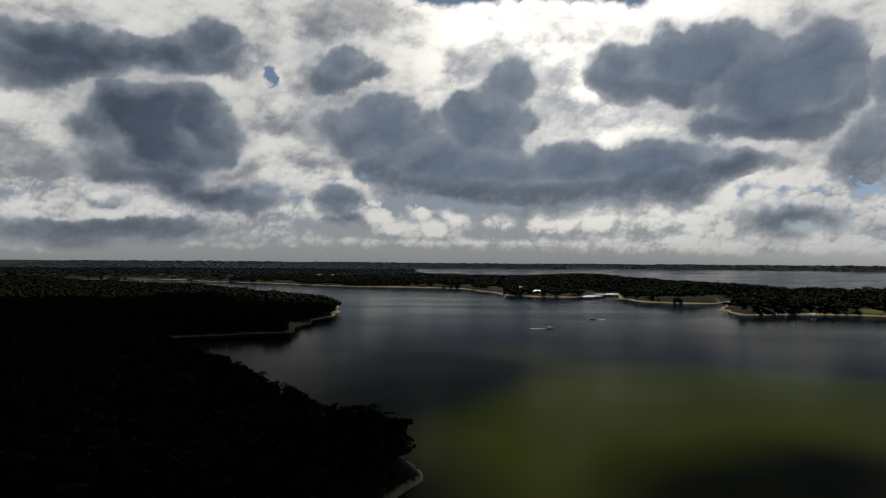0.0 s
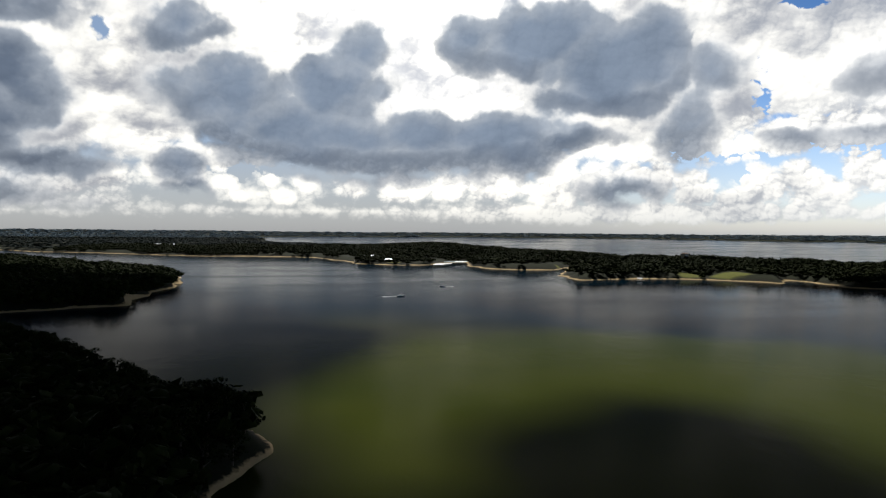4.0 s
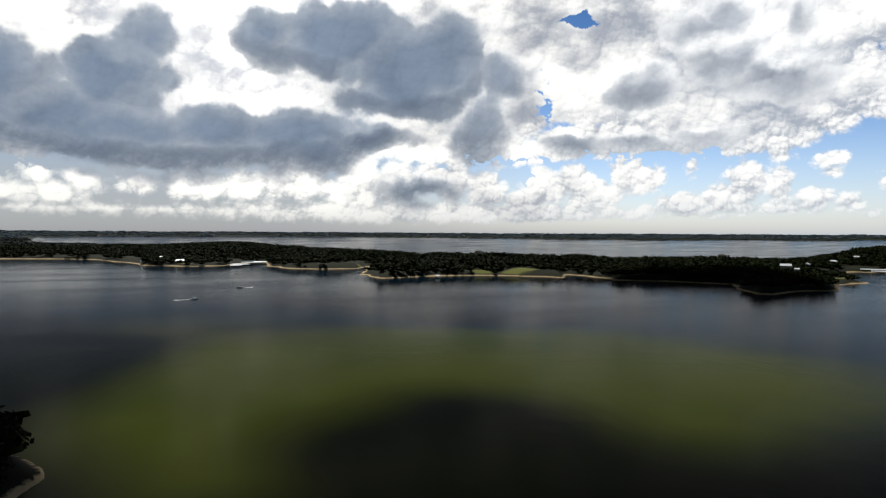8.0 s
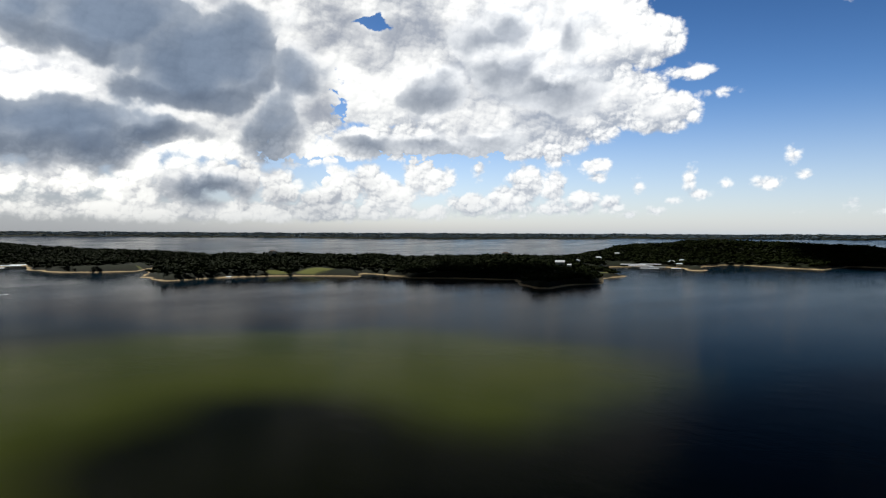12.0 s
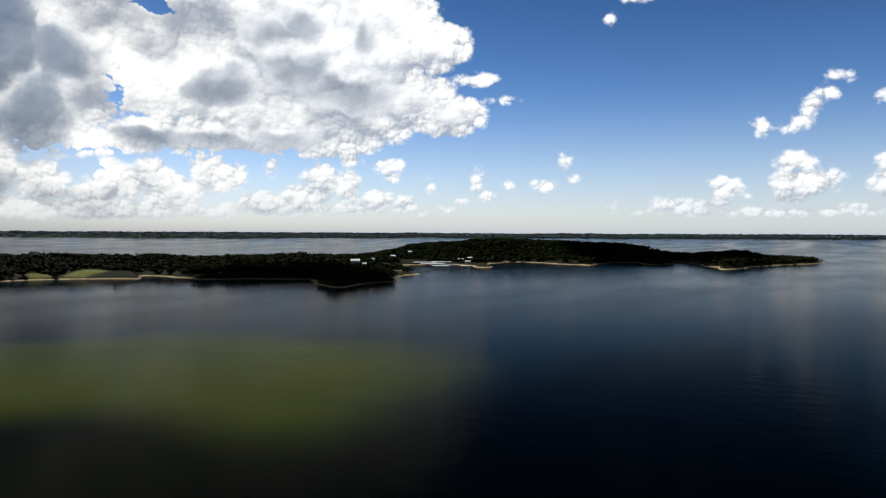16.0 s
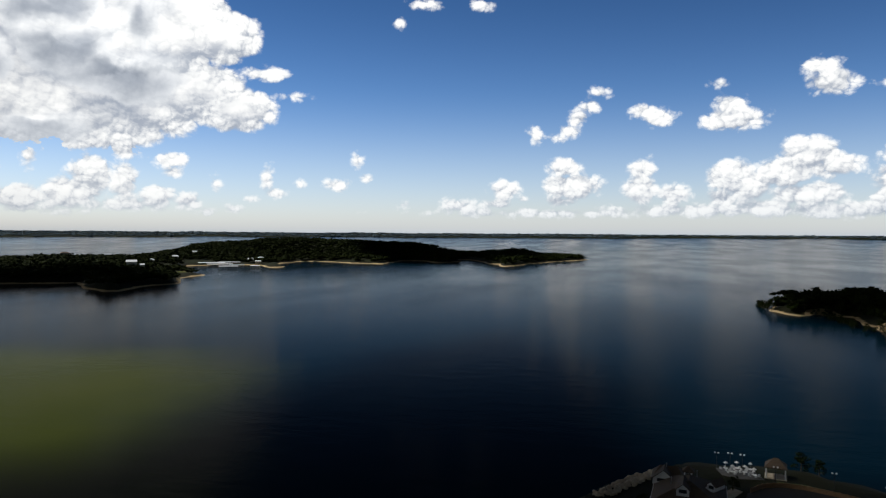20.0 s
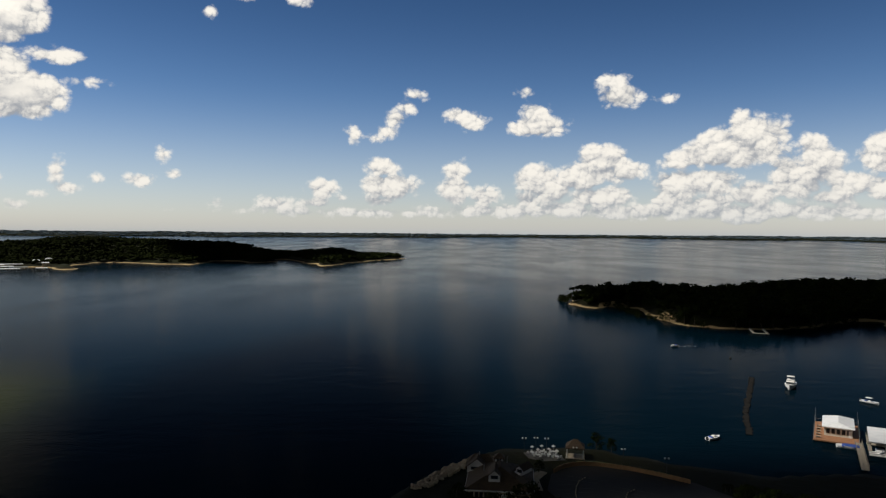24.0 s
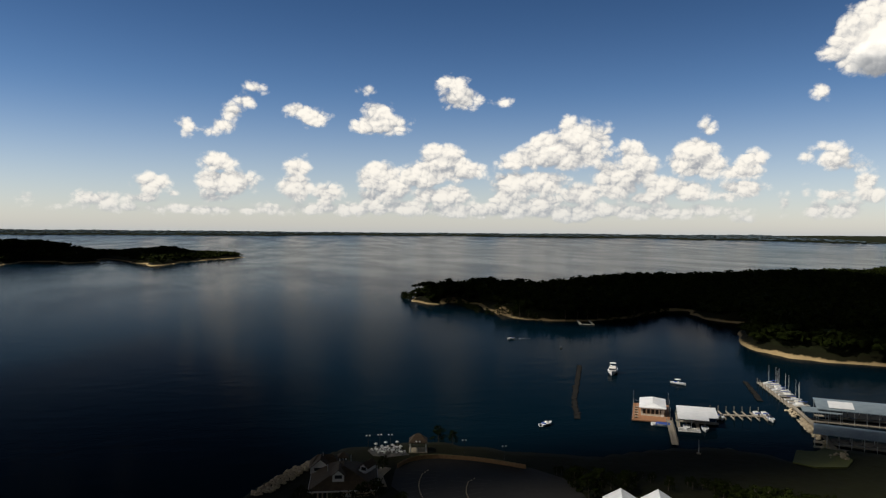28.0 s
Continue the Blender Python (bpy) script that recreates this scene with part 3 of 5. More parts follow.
# ---- woods ----
def clump(rng, lobes, sprays):
    """A crown: a few dark lobes inside, ragged leaf sprays round them; about one metre wide and high."""
    vs, fs = [], []
    for k in range(lobes):
        c = rng.normal(0, .20, 3) * (1, 1, .6)
        c[2] = abs(c[2]) + .22 + .1 * k / lobes
        r = rng.uniform(.17, .30)
        base = len(vs)
        for ring in (1, 2):
            th = math.pi * ring / 3
            for s in range(5):
                ph = 2 * math.pi * (s + .5 * ring) / 5
                q = r * rng.uniform(.6, 1.2)
                vs.append(c + q * np.array((math.sin(th) * math.cos(ph), math.sin(th) * math.sin(ph), .8 * math.cos(th))))
        vs += [c + (0, 0, .8 * r), c - (0, 0, .7 * r)]
        for s in range(5):
            t = (s + 1) % 5
            fs += [(base + s, base + t, base + 10), (base + 5 + t, base + 5 + s, base + 11), (base + s, base + 5 + s, base + t), (base + t, base + 5 + s, base + 5 + t)]
        for j in range(sprays // lobes):
            d = rng.normal(0, 1, 3)
            d[2] = abs(d[2]) * .9 - .25
            d /= np.linalg.norm(d)
            q = c + d * r * rng.uniform(.85, 1.45) * (1, 1, .85)
            u, v = rng.normal(0, .07, 3), rng.normal(0, .07, 3)
            n = len(vs)
            vs += [q - u, q + v, q + u * 1.1, q - v * .8]
            fs += [(n, n + 1, n + 2), (n, n + 2, n + 3)]
    return np.array(vs), np.array(fs)


def woods(name, spots, heights, widths, label, puffs, rings, seed, mat):
    """Many trees of a wood, joined into one."""
    rng = np.random.default_rng(seed)
    kinds = [clump(rng, puffs, rings) for _ in range(10)]
    V, Fc, n = [], [], 0
    for (x, y, z), h, w in zip(spots, heights, widths):
        v, f = kinds[rng.integers(10)]
        a = rng.uniform(0, 6.28)
        c, s = math.cos(a), math.sin(a)
        q = np.stack([(v[:, 0] * c - v[:, 1] * s) * w + x, (v[:, 0] * s + v[:, 1] * c) * w + y, v[:, 2] * h + z], -1)
        V.append(q)
        Fc.append(f + n)
        n += len(v)
    V, Fc = np.concatenate(V), np.concatenate(Fc)
    me = bpy.data.meshes.new(name)
    me.vertices.add(len(V))
    me.vertices.foreach_set("co", V.ravel())
    me.loops.add(Fc.size)
    me.loops.foreach_set("vertex_index", Fc.ravel())
    me.polygons.add(len(Fc))
    me.polygons.foreach_set("loop_start", np.arange(len(Fc)) * 3)
    me.update(calc_edges=True)
    me.materials.append(mat)
    return tagged(new(name, me), label, "trees", kind="stuff")


def scatter(x0, x1, y0, y1, step, seed, keep):
    """Places for trees on dry land inside a rectangle."""
    rng = np.random.default_rng(seed)
    gx, gy = np.meshgrid(np.arange(x0, x1, step), np.arange(y0, y1, step))
    x, y = (g.ravel() + rng.uniform(-.45, .45, g.size) * step for g in (gx, gy))
    az_ = np.degrees(np.arctan2(x, y))
    m = (az_ > -40) & (az_ < 141) & (np.hypot(x, y) < 4900)
    x, y = x[m], y[m]
    sd, z = shore(x, y)
    m = (sd > 5) & keep(x, y, sd)
    return np.stack([x[m], y[m], z[m] - .4], -1), rng


def grove(name, box, step, seed, keep, label, tall, puffs, rings, mat):
    spots, rng = scatter(*box, step, seed, keep)
    k = rng.uniform(.75, 1.25, len(spots))
    return woods(name, spots, tall * k, step * 1.55 * rng.uniform(.85, 1.2, len(spots)), label, puffs, rings, seed, mat)


def open_ground(x, y, sd):
    m = np.zeros(x.shape, bool)
    for mx, my, mr in MEADOWS:
        m |= np.hypot(x - mx, y - my) < mr * (1 + .8 * wave(x, y, 40, 55, 3))
    return m


def thin_front(x, y, s):
    return ~((s < 40) & (x < 1200) & (wave(x, y, 70, 77, 3) > .05))


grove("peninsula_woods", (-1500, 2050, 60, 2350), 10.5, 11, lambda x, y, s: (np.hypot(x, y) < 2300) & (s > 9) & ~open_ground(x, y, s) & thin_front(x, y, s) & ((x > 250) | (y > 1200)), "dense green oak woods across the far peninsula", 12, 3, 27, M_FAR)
grove("far_shore_woods", (-2500, 4900, -3000, 4900), 36, 12, lambda x, y, s: (np.hypot(x, y) > 4000) & (s > 20), "woods along the distant lake shore, tinted pale blue for haze", 7, 2, 8, M_HAZY)
grove("upper_lake_woods", (-2500, 3000, 1200, 4000), 30, 15, lambda x, y, s: (np.hypot(x, y) > 2300) & (np.hypot(x, y) <= 4000) & (s > 20), "dark woods along the upper lake", 8, 2, 8, M_MID)
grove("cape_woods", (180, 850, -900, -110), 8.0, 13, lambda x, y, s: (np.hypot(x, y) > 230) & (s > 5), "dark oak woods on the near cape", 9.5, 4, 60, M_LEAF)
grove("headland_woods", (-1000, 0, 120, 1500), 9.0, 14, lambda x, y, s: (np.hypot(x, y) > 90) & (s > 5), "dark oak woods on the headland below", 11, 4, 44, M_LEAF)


# ---- helpers for things ----
M_WHITE = plain("white_paint", (.66, .65, .62), (.80, .79, .76), .8, .55, 0, .004)
M_ROOF_WHITE = plain("white_metal_roof", (.62, .64, .66), (.80, .81, .82), .5, .45, 0, .01)
M_ROOF_BLUE = plain("weathered_blue_metal_roof", (.16, .21, .25), (.27, .33, .37), .4, .5, .2, .01)
M_SHINGLE = plain("brown_shingles", (.050, .032, .018), (.095, .064, .037), 1.2, .9, 0, .05)
M_DECK = plain("reddish_deck_boards", (.22, .10, .05), (.36, .18, .09), 1.5, .7, 0, .02)
M_WOOD = plain("grey_weathered_wood", (.20, .17, .13), (.34, .30, .24), 2.0, .85, 0, .02)
M_FENCE = plain("brown_stained_wood", (.22, .12, .05), (.36, .21, .10), 2.0, .8, 0, .02)
M_LOG = plain("wet_logs", (.0025, .002, .002), (.007, .006, .005), 2.0, 1.0)
M_ASPHALT = plain("asphalt", (.012, .010, .008), (.022, .019, .015), .6, .9, 0, .02)
M_STONE = plain("limestone", (.30, .24, .16), (.48, .40, .28), 1.1, .9, 0, .08)
M_ROCK = plain("dark_wet_rock", (.05, .047, .04), (.13, .12, .10), 1.5, .7, 0, .08)
M_GLASS = plain("dark_window_glass", (.02, .025, .03), (.03, .035, .04), .5, .08, 0, 0)
M_DARK = plain("dark_rubber", (.018, .017, .016), (.035, .033, .030), 2.0, .7, 0, .02)
M_STEEL = plain("galvanised_steel", (.38, .39, .40), (.52, .53, .54), 3.0, .35, .8, .004)
M_HULL = plain("white_gelcoat", (.68, .69, .70), (.80, .80, .80), .8, .18, 0, 0)
M_BLUE = plain("blue_canvas", (.02, .05, .22), (.04, .09, .34), 2.0, .8, 0, .01)
M_FOAM = plain("churned_foam", (.35, .37, .36), (.75, .76, .75), .5, .9, 0, .05)
M_TAN = plain("tan_siding", (.36, .28, .19), (.50, .41, .29), 1.0, .7, 0, .01)
M_CREAM = plain("cream_render", (.50, .46, .38), (.64, .60, .50), .9, .8, 0, .01)
# line paint greyed to stand in for shade over the parking lot
M_DIMMED = plain("worn_road_paint", (.05, .048, .042), (.12, .115, .10), 2.0, .9, 0, .004)
M_GRASS = plain("mown_grass", (.05, .06, .012), (.10, .11, .025), .15, .95, 0, .05)


def mesh(name, bm, mat, smooth=False):
    me = bpy.data.meshes.new(name)
    bm.normal_update()
    bm.to_mesh(me)
    bm.free()
    if smooth:
        me.polygons.foreach_set("use_smooth", np.ones(len(me.polygons), bool))
    me.materials.append(mat)
    return me


def part(name, bm, material_, parent, label=""):
    ob = new(name, mesh(name, bm, material_))
    ob.parent = parent
    if label:
        ob["label"] = label
    return ob


def again(ob, parent, m):
    """One more piece on the same mesh."""
    o = new(ob.name.split(".")[0], ob.data)
    o.parent = parent
    o.matrix_basis = m
    return o


def thing(name, label, category, m, group=""):
    ob = new(name)
    ob.empty_display_size = .5
    ob.matrix_basis = m
    return tagged(ob, label, category, group)


def box(bm, x0, x1, y0, y1, z0, z1, bevel=0.0):
    g = bmesh.ops.create_cube(bm, size=1.0)["verts"]
    for v in g:
        v.co = ((x0 + x1) / 2 + v.co.x * (x1 - x0), (y0 + y1) / 2 + v.co.y * (y1 - y0), (z0 + z1) / 2 + v.co.z * (z1 - z0))
    if bevel:
        bmesh.ops.bevel(bm, geom=list({e for v in g for e in v.link_edges}), offset=bevel, segments=1, affect="EDGES")
    return bm


def boxes(*rows, bevel=0.0):
    bm = bmesh.new()
    for r in rows:
        box(bm, *r, bevel=bevel)
    return bm


def rod(bm, a, b, r0, r1=None, sides=8):
    a, b = Vector(a), Vector(b)
    turn = (b - a).to_track_quat("Z", "Y").to_matrix().to_4x4()
    bmesh.ops.create_cone(bm, cap_ends=True, segments=sides, radius1=r0, radius2=r0 if r1 is None else r1, depth=(b - a).length,
                          matrix=Matrix.Translation((a + b) / 2) @ turn)
    return bm


def solid(points, faces):
    bm = bmesh.new()
    vs = [bm.verts.new(p) for p in points]
    for f in faces:
        bm.faces.new([vs[i] for i in f])
    bmesh.ops.recalc_face_normals(bm, faces=bm.faces)
    return bm


def hip_roof(x0, x1, y0, y1, z0, z1, run, lip=.25):
    """A hipped roof; run: how far the ridge stands in from the short ends (0: gables)."""
    wide = x1 - x0 >= y1 - y0
    if wide:
        r0, r1 = (x0 + run, (y0 + y1) / 2, z1), (x1 - run, (y0 + y1) / 2, z1)
        f = [(0, 1, 5, 4), (2, 3, 4, 5), (3, 0, 4), (1, 2, 5), (0, 1, 7, 6), (1, 2, 8, 7), (2, 3, 9, 8), (3, 0, 6, 9), (6, 7, 8, 9)]
    else:
        r0, r1 = ((x0 + x1) / 2, y0 + run, z1), ((x0 + x1) / 2, y1 - run, z1)
        f = [(0, 1, 4), (1, 2, 5, 4), (2, 3, 5), (3, 0, 4, 5), (0, 1, 7, 6), (1, 2, 8, 7), (2, 3, 9, 8), (3, 0, 6, 9), (6, 7, 8, 9)]
    pts = [(x0, y0, z0), (x1, y0, z0), (x1, y1, z0), (x0, y1, z0), r0, r1] + [(x, y, z0 - lip) for x, y in ((x0, y0), (x1, y0), (x1, y1), (x0, y1))]
    return solid(pts, f)


def boulder(seed, flat=.7):
    bm = bmesh.new()
    bmesh.ops.create_icosphere(bm, subdivisions=2, radius=1.0)
    for v in bm.verts:
        k = 1 + .35 * noise.noise(v.co * 1.3 + Vector((seed * 7.7, 0, 0)))
        v.co = Vector((v.co.x * k, v.co.y * k, v.co.z * k * flat))
    return bm


def along(points, gap_):
    """Evenly spaced places and headings along a line of plan points."""
    pts, out, left = [Vector((*p, 0)) for p in points], [], 0.0
    for a, b in zip(pts, pts[1:]):
        d = (b - a).length
        while left <= d:
            q = a + (b - a) * (left / d)
            out.append((q.x, q.y, math.degrees(math.atan2(b.y - a.y, b.x - a.x))))
            left += gap_
        left -= d
    return out


def ground_z(x, y):
    return float(shore(np.array([float(x)]), np.array([float(y)]))[1][0])


# ---- the lodge on the point ----
GROUND = 3.5


def lodge():
    t = thing("lodge", "rambling lodge with brown shingle roofs and white trim", "building", pose(156.2, -14.8, GROUND - 1.0, 0, 0, -97) @ Matrix.Diagonal((.84, .84, .84, 1)))
    part("wall", boxes((-7.6, 8.4, -9.4, 7.4, 0, 3.4), (-8.6, -1.5, 5.0, 11.4, 0, 4.0), bevel=.05), M_TAN, t)
    part("roof", hip_roof(-8.4, 9.3, -10.3, 8.2, 3.4, 7.4, 7.0), M_SHINGLE, t, "large hipped brown shingle roof")
    part("roof", hip_roof(-9.4, -.6, 4.4, 12.2, 4.2, 6.8, 2.2), M_SHINGLE, t, "brown shingle roof of the wing")
    part("eaves", boxes((-8.5, 9.4, -10.42, -10.28, 2.95, 3.3), (9.28, 9.42, -10.3, 8.2, 2.95, 3.3), (-8.52, -8.38, -10.3, 4.2, 2.95, 3.3)), M_WHITE, t, "white painted eaves boards")

    def dormer(x, y, z, w, deep, turn, tall):
        d = new("dormer")
        d.parent, d.matrix_basis = t, pose(x, y, z, 0, 0, turn)
        me = mesh("dormer", solid([(-w, 0, 0), (w, 0, 0), (w, 0, tall), (0, 0, tall + w * .75), (-w, 0, tall), (-w, deep, 0), (w, deep, 0), (w, deep, tall), (0, deep, tall + w * .75), (-w, deep, tall)],
                                  [(0, 1, 2, 3, 4), (5, 6, 7, 8, 9), (0, 4, 9, 5), (1, 2, 7, 6)]), M_WHITE)
        d.data = None
        bpy.data.objects.remove(d)
        d = new("dormer", me)
        d.parent, d.matrix_basis = t, pose(x, y, z, 0, 0, turn)
        d["label"] = "white gabled dormer"
        e = w + .35
        part("roof", solid([(-e, -.45, tall - .3), (0, -.45, tall + w * .75 + .12), (e, -.45, tall - .3), (-e, deep, tall - .3), (0, deep, tall + w * .75 + .12), (e, deep, tall - .3),
                            (-e, -.45, tall - .12), (0, -.45, tall + w * .75 + .3), (e, -.45, tall - .12), (-e, deep, tall - .12), (0, deep, tall + w * .75 + .3), (e, deep, tall - .12)],
                           [(6, 7, 10, 9), (7, 8, 11, 10), (0, 1, 4, 3), (1, 2, 5, 4), (0, 1, 7, 6), (1, 2, 8, 7), (3, 4, 10, 9), (4, 5, 11, 10), (0, 3, 9, 6), (2, 5, 11, 8)]), M_SHINGLE, d, "brown shingle dormer roof")
        part("window", boxes((-w * .62, w * .62, -.06, -.01, tall * .25, tall * .95)), M_GLASS, d, "dark dormer window")
        part("railing", boxes((-w, w, -.9, -.82, .1, .8), (-w, -w + .1, -.9, 0, .1, .8), (w - .1, w, -.9, 0, .1, .8)), M_WHITE, d)

    dormer(-.9, -7.2, 4.7, 1.5, 6.5, 0, 1.5)
    dormer(5.6, -2.2, 5.0, 1.1, 4.6, -30, 1.4)
    dormer(-6.1, 3.6, 3.2, 2.7, 4.6, 0, 1.5)
    cup = part("cupola", boxes((-1.0, 1.0, 2.6, 4.6, 5.4, 7.7), bevel=.04), M_WHITE, t, "white roof cupola")
    part("roof", hip_roof(-1.5, 1.5, 2.1, 5.1, 7.7, 8.8, 1.4), M_SHINGLE, cup, "small brown cupola roof")
    for x in (-.68, -.22, .24):
        part("window", boxes((x, x + .36, 2.56, 2.6, 6.4, 7.4)), M_GLASS, cup)
    for k in range(6):
        part("window", boxes((-7.0 + k * 1.2, -6.2 + k * 1.2, -9.46, -9.4, 1.0, 2.5)), M_GLASS, t)
    part("door", boxes((1.0, 2.2, -9.46, -9.4, 0, 2.1)), M_WHITE, t)
    porch = part("porch", boxes((-8.6, -2.0, 4.0, 5.0, 1.6, 1.8), (-8.6, -2.0, 3.9, 4.0, 1.8, 2.6)), M_WHITE, t, "white porch with a railing")
    for k in range(5):
        part("post", boxes((-8.5 + k * 1.55, -8.36 + k * 1.55, 3.95, 4.1, 0, 4.0)), M_WHITE, porch)
    for x, y, z in ((-3.8, -3.2, 7.2), (2.2, 1.0, 8.2), (-5.6, 7.6, 7.2)):
        bm = bmesh.new()
        part("vent_pipe", rod(bm, (x, y, z - 1.2), (x, y, z + .5), .12), M_STEEL, t)


lodge()


def pavilion(x, y, w, tall, label, mat, turn):
    t = thing("pavilion", label, "pavilion", pose(x, y, GROUND, 0, 0, turn))
    part("roof", hip_roof(-w, w, -w * .9, w * .9, tall, tall + w * .75, w * .8), mat, t)
    for sx in (-1, 1):
        for sy in (-1, 1):
            bm = bmesh.new()
            part("post", rod(bm, (sx * w * .85, sy * w * .75, 0), (sx * w * .85, sy * w * .75, tall), .14), M_WHITE, t)
    part("floor", boxes((-w, w, -w * .9, w * .9, -.3, .12)), M_STONE, t)


pavilion(176.6, -36.3, 2.4, 2.7, "open timber pavilion with a brown shingle roof", M_SHINGLE, -102)


def white_hall(x, y, w, d, tall, turn):
    t = thing("hall", "low building with a bright white metal gable roof", "building", pose(x, y, GROUND, 0, 0, turn), "white roofed halls")
    part("wall", boxes((-w + .4, w - .4, -d + .4, d - .4, -1, tall)), M_CREAM, t)
    part("roof", hip_roof(-w, w, -d, d, tall, tall + 2.0, 0.0), M_ROOF_WHITE, t)
    for k in range(-2, 3):
        part("roof_rib", boxes((k * w / 2.6 - .04, k * w / 2.6 + .04, -d, d, tall - .2, tall - .05)), M_STEEL, t)
    part("door", boxes((-1, 1, -d + .33, -d + .4, 0, 2.1)), M_WHITE, t)


white_hall(122.6, -65.9, 5.6, 3.6, 3.2, -25)
white_hall(120.8, -73.2, 5.2, 3.4, 3.2, -25)


def promenade():
    """The curved board fence between the drive and the lake."""
    t = thing("fence", "long curved brown board fence along the promenade", "fence", pose(0, 0, GROUND))
    line = [(163.8, -28.7), (166.8, -31.0), (168.5, -33.5), (169.4, -36.5), (168.8, -40.5), (165.6, -47.6), (162.0, -52.6), (156.6, -59.0)]
    spots = along(line, 1.5)
    post = rail = None
    for i, ((x, y, a), (u, v, _)) in enumerate(zip(spots, spots[1:])):
        m = pose(x, y, 0, 0, 0, math.degrees(math.atan2(v - y, u - x)))
        if post is None:
            post = part("post", boxes((-.08, .08, -.08, .08, 0, 1.25), bevel=.01), M_FENCE, t)
            rail = part("panel", boxes((.08, 1.42, -.03, .03, .1, 1.0), (.08, 1.42, -.06, .06, 1.0, 1.1)), M_FENCE, t)
            post.matrix_basis = rail.matrix_basis = m
        else:
            again(post, t, m)
            again(rail, t, m)


promenade()


def slab(name, pts, z, thick, mat, label):
    n = len(pts)
    bm = solid([(x, y, z) for x, y in pts] + [(x, y, z - thick) for x, y in pts],
               [tuple(range(n)), tuple(range(2 * n - 1, n - 1, -1))] + [(i, (i + 1) % n, n + (i + 1) % n, n + i) for i in range(n)])
    return tagged(new(name, mesh(name, bm, mat)), label, kind="structure")


slab("road", [(163.2, -27.9), (166.0, -30.6), (167.9, -33.1), (169.2, -36.0), (168.8, -40.7), (165.4, -47.5), (161.9, -53.0), (157.4, -60.1), (147.1, -66.1), (129.7, -64.3), (129.2, -39.6), (142.3, -28.3), (152.7, -25.3)],
     GROUND + .12, .5, M_ASPHALT, "dark asphalt drive and parking bays")
slab("pavement", [(164.1, -27.1), (159.4, -24.4), (152.4, -24.3), (153.7, -21.2), (160.1, -21.6), (165.7, -25.1)], GROUND + .16, .5, M_STONE, "tan paved forecourt beside the lodge")
slab("lawn", [(171.0, -35.3), (173.1, -35.8), (172.4, -41.3), (168.5, -48.8), (164.6, -54.8), (160.1, -59.4), (159.4, -58.7), (163.3, -53.7), (167.1, -48.0), (170.5, -40.9)], GROUND + .08, .4, M_GRASS, "narrow strip of mown lawn above the shore")
slab("lawn", [(155.2, -133.6), (153.1, -137.7), (155.2, -142.2), (151.4, -145.0), (144.7, -141.4), (140.8, -135.9), (142.4, -128.6), (147.1, -125.7)], GROUND + .3, .8, M_GRASS, "patch of mown grass beside the marina")


def islands():
    def line(pts, gap_, turn):
        t = thing("parking_island", "kerbed parking island edged with pale stones", "kerb", pose(0, 0, GROUND + .12), "parking islands")
        first = None
        for x, y, a in along(pts, 1.3):
            m = pose(x, y, 0, 0, 0, a)
            if first is None:
                first = part("kerb_stone", boxes((-.28, .28, -.12, .12, 0, .2), bevel=.03), M_STONE, t)
                first.matrix_basis = m
            else:
                again(first, t, m)
        marks = thing("stall_marking", "thin painted lines of parking stalls, greyed for shade", "marking", pose(0, 0, GROUND + .124), "stall markings")
        stripe = None
        for x, y, a in along(pts, 2.6):
            for side in (-1, 1):
                m = pose(x, y, 0, 0, 0, a + 90 * side + 20)
                if stripe is None:
                    stripe = part("stripe", boxes((.6, 4.2, -.04, .04, 0, .006)), M_DIMMED, marks)
                    stripe.matrix_basis = m
                else:
                    again(stripe, marks, m)
    line([(160.4, -35.3), (158.4, -33.6), (154.8, -32.2), (151.4, -31.3), (147.3, -30.7), (140.1, -30.6)], .8, 0)
    line([(152.8, -44.6), (151.0, -42.7), (147.7, -41.3), (144.4, -40.4), (137.3, -39.8)], .8, 0)


islands()


def lamp_post(x, y):
    t = thing("street_lamp", "slim post lamp with two white globes", "lamp", pose(x, y, GROUND, 0, 0, -97), "promenade lamps")
    bm = bmesh.new()
    rod(bm, (0, 0, 0), (0, 0, 3.2), .07, .05)
    part("post", rod(bm, (0, 0, 0), (0, 0, .4), .14, .09), M_DARK, t)
    part("arm", boxes((-.45, .45, -.03, .03, 3.15, 3.22)), M_DARK, t)
    for s in (-1, 1):
        bm = bmesh.new()
        bmesh.ops.create_icosphere(bm, subdivisions=2, radius=.24, matrix=Matrix.Translation((s * .42, 0, 3.42)))
        part("globe", bm, M_WHITE, t, "round white globe")


for spot_ in ((180.9, -23.8), (181.2, -26.9), (180.6, -29.6), (172.9, -35.5), (171.8, -47.4), (164.8, -55.9)):
    lamp_post(*spot_)


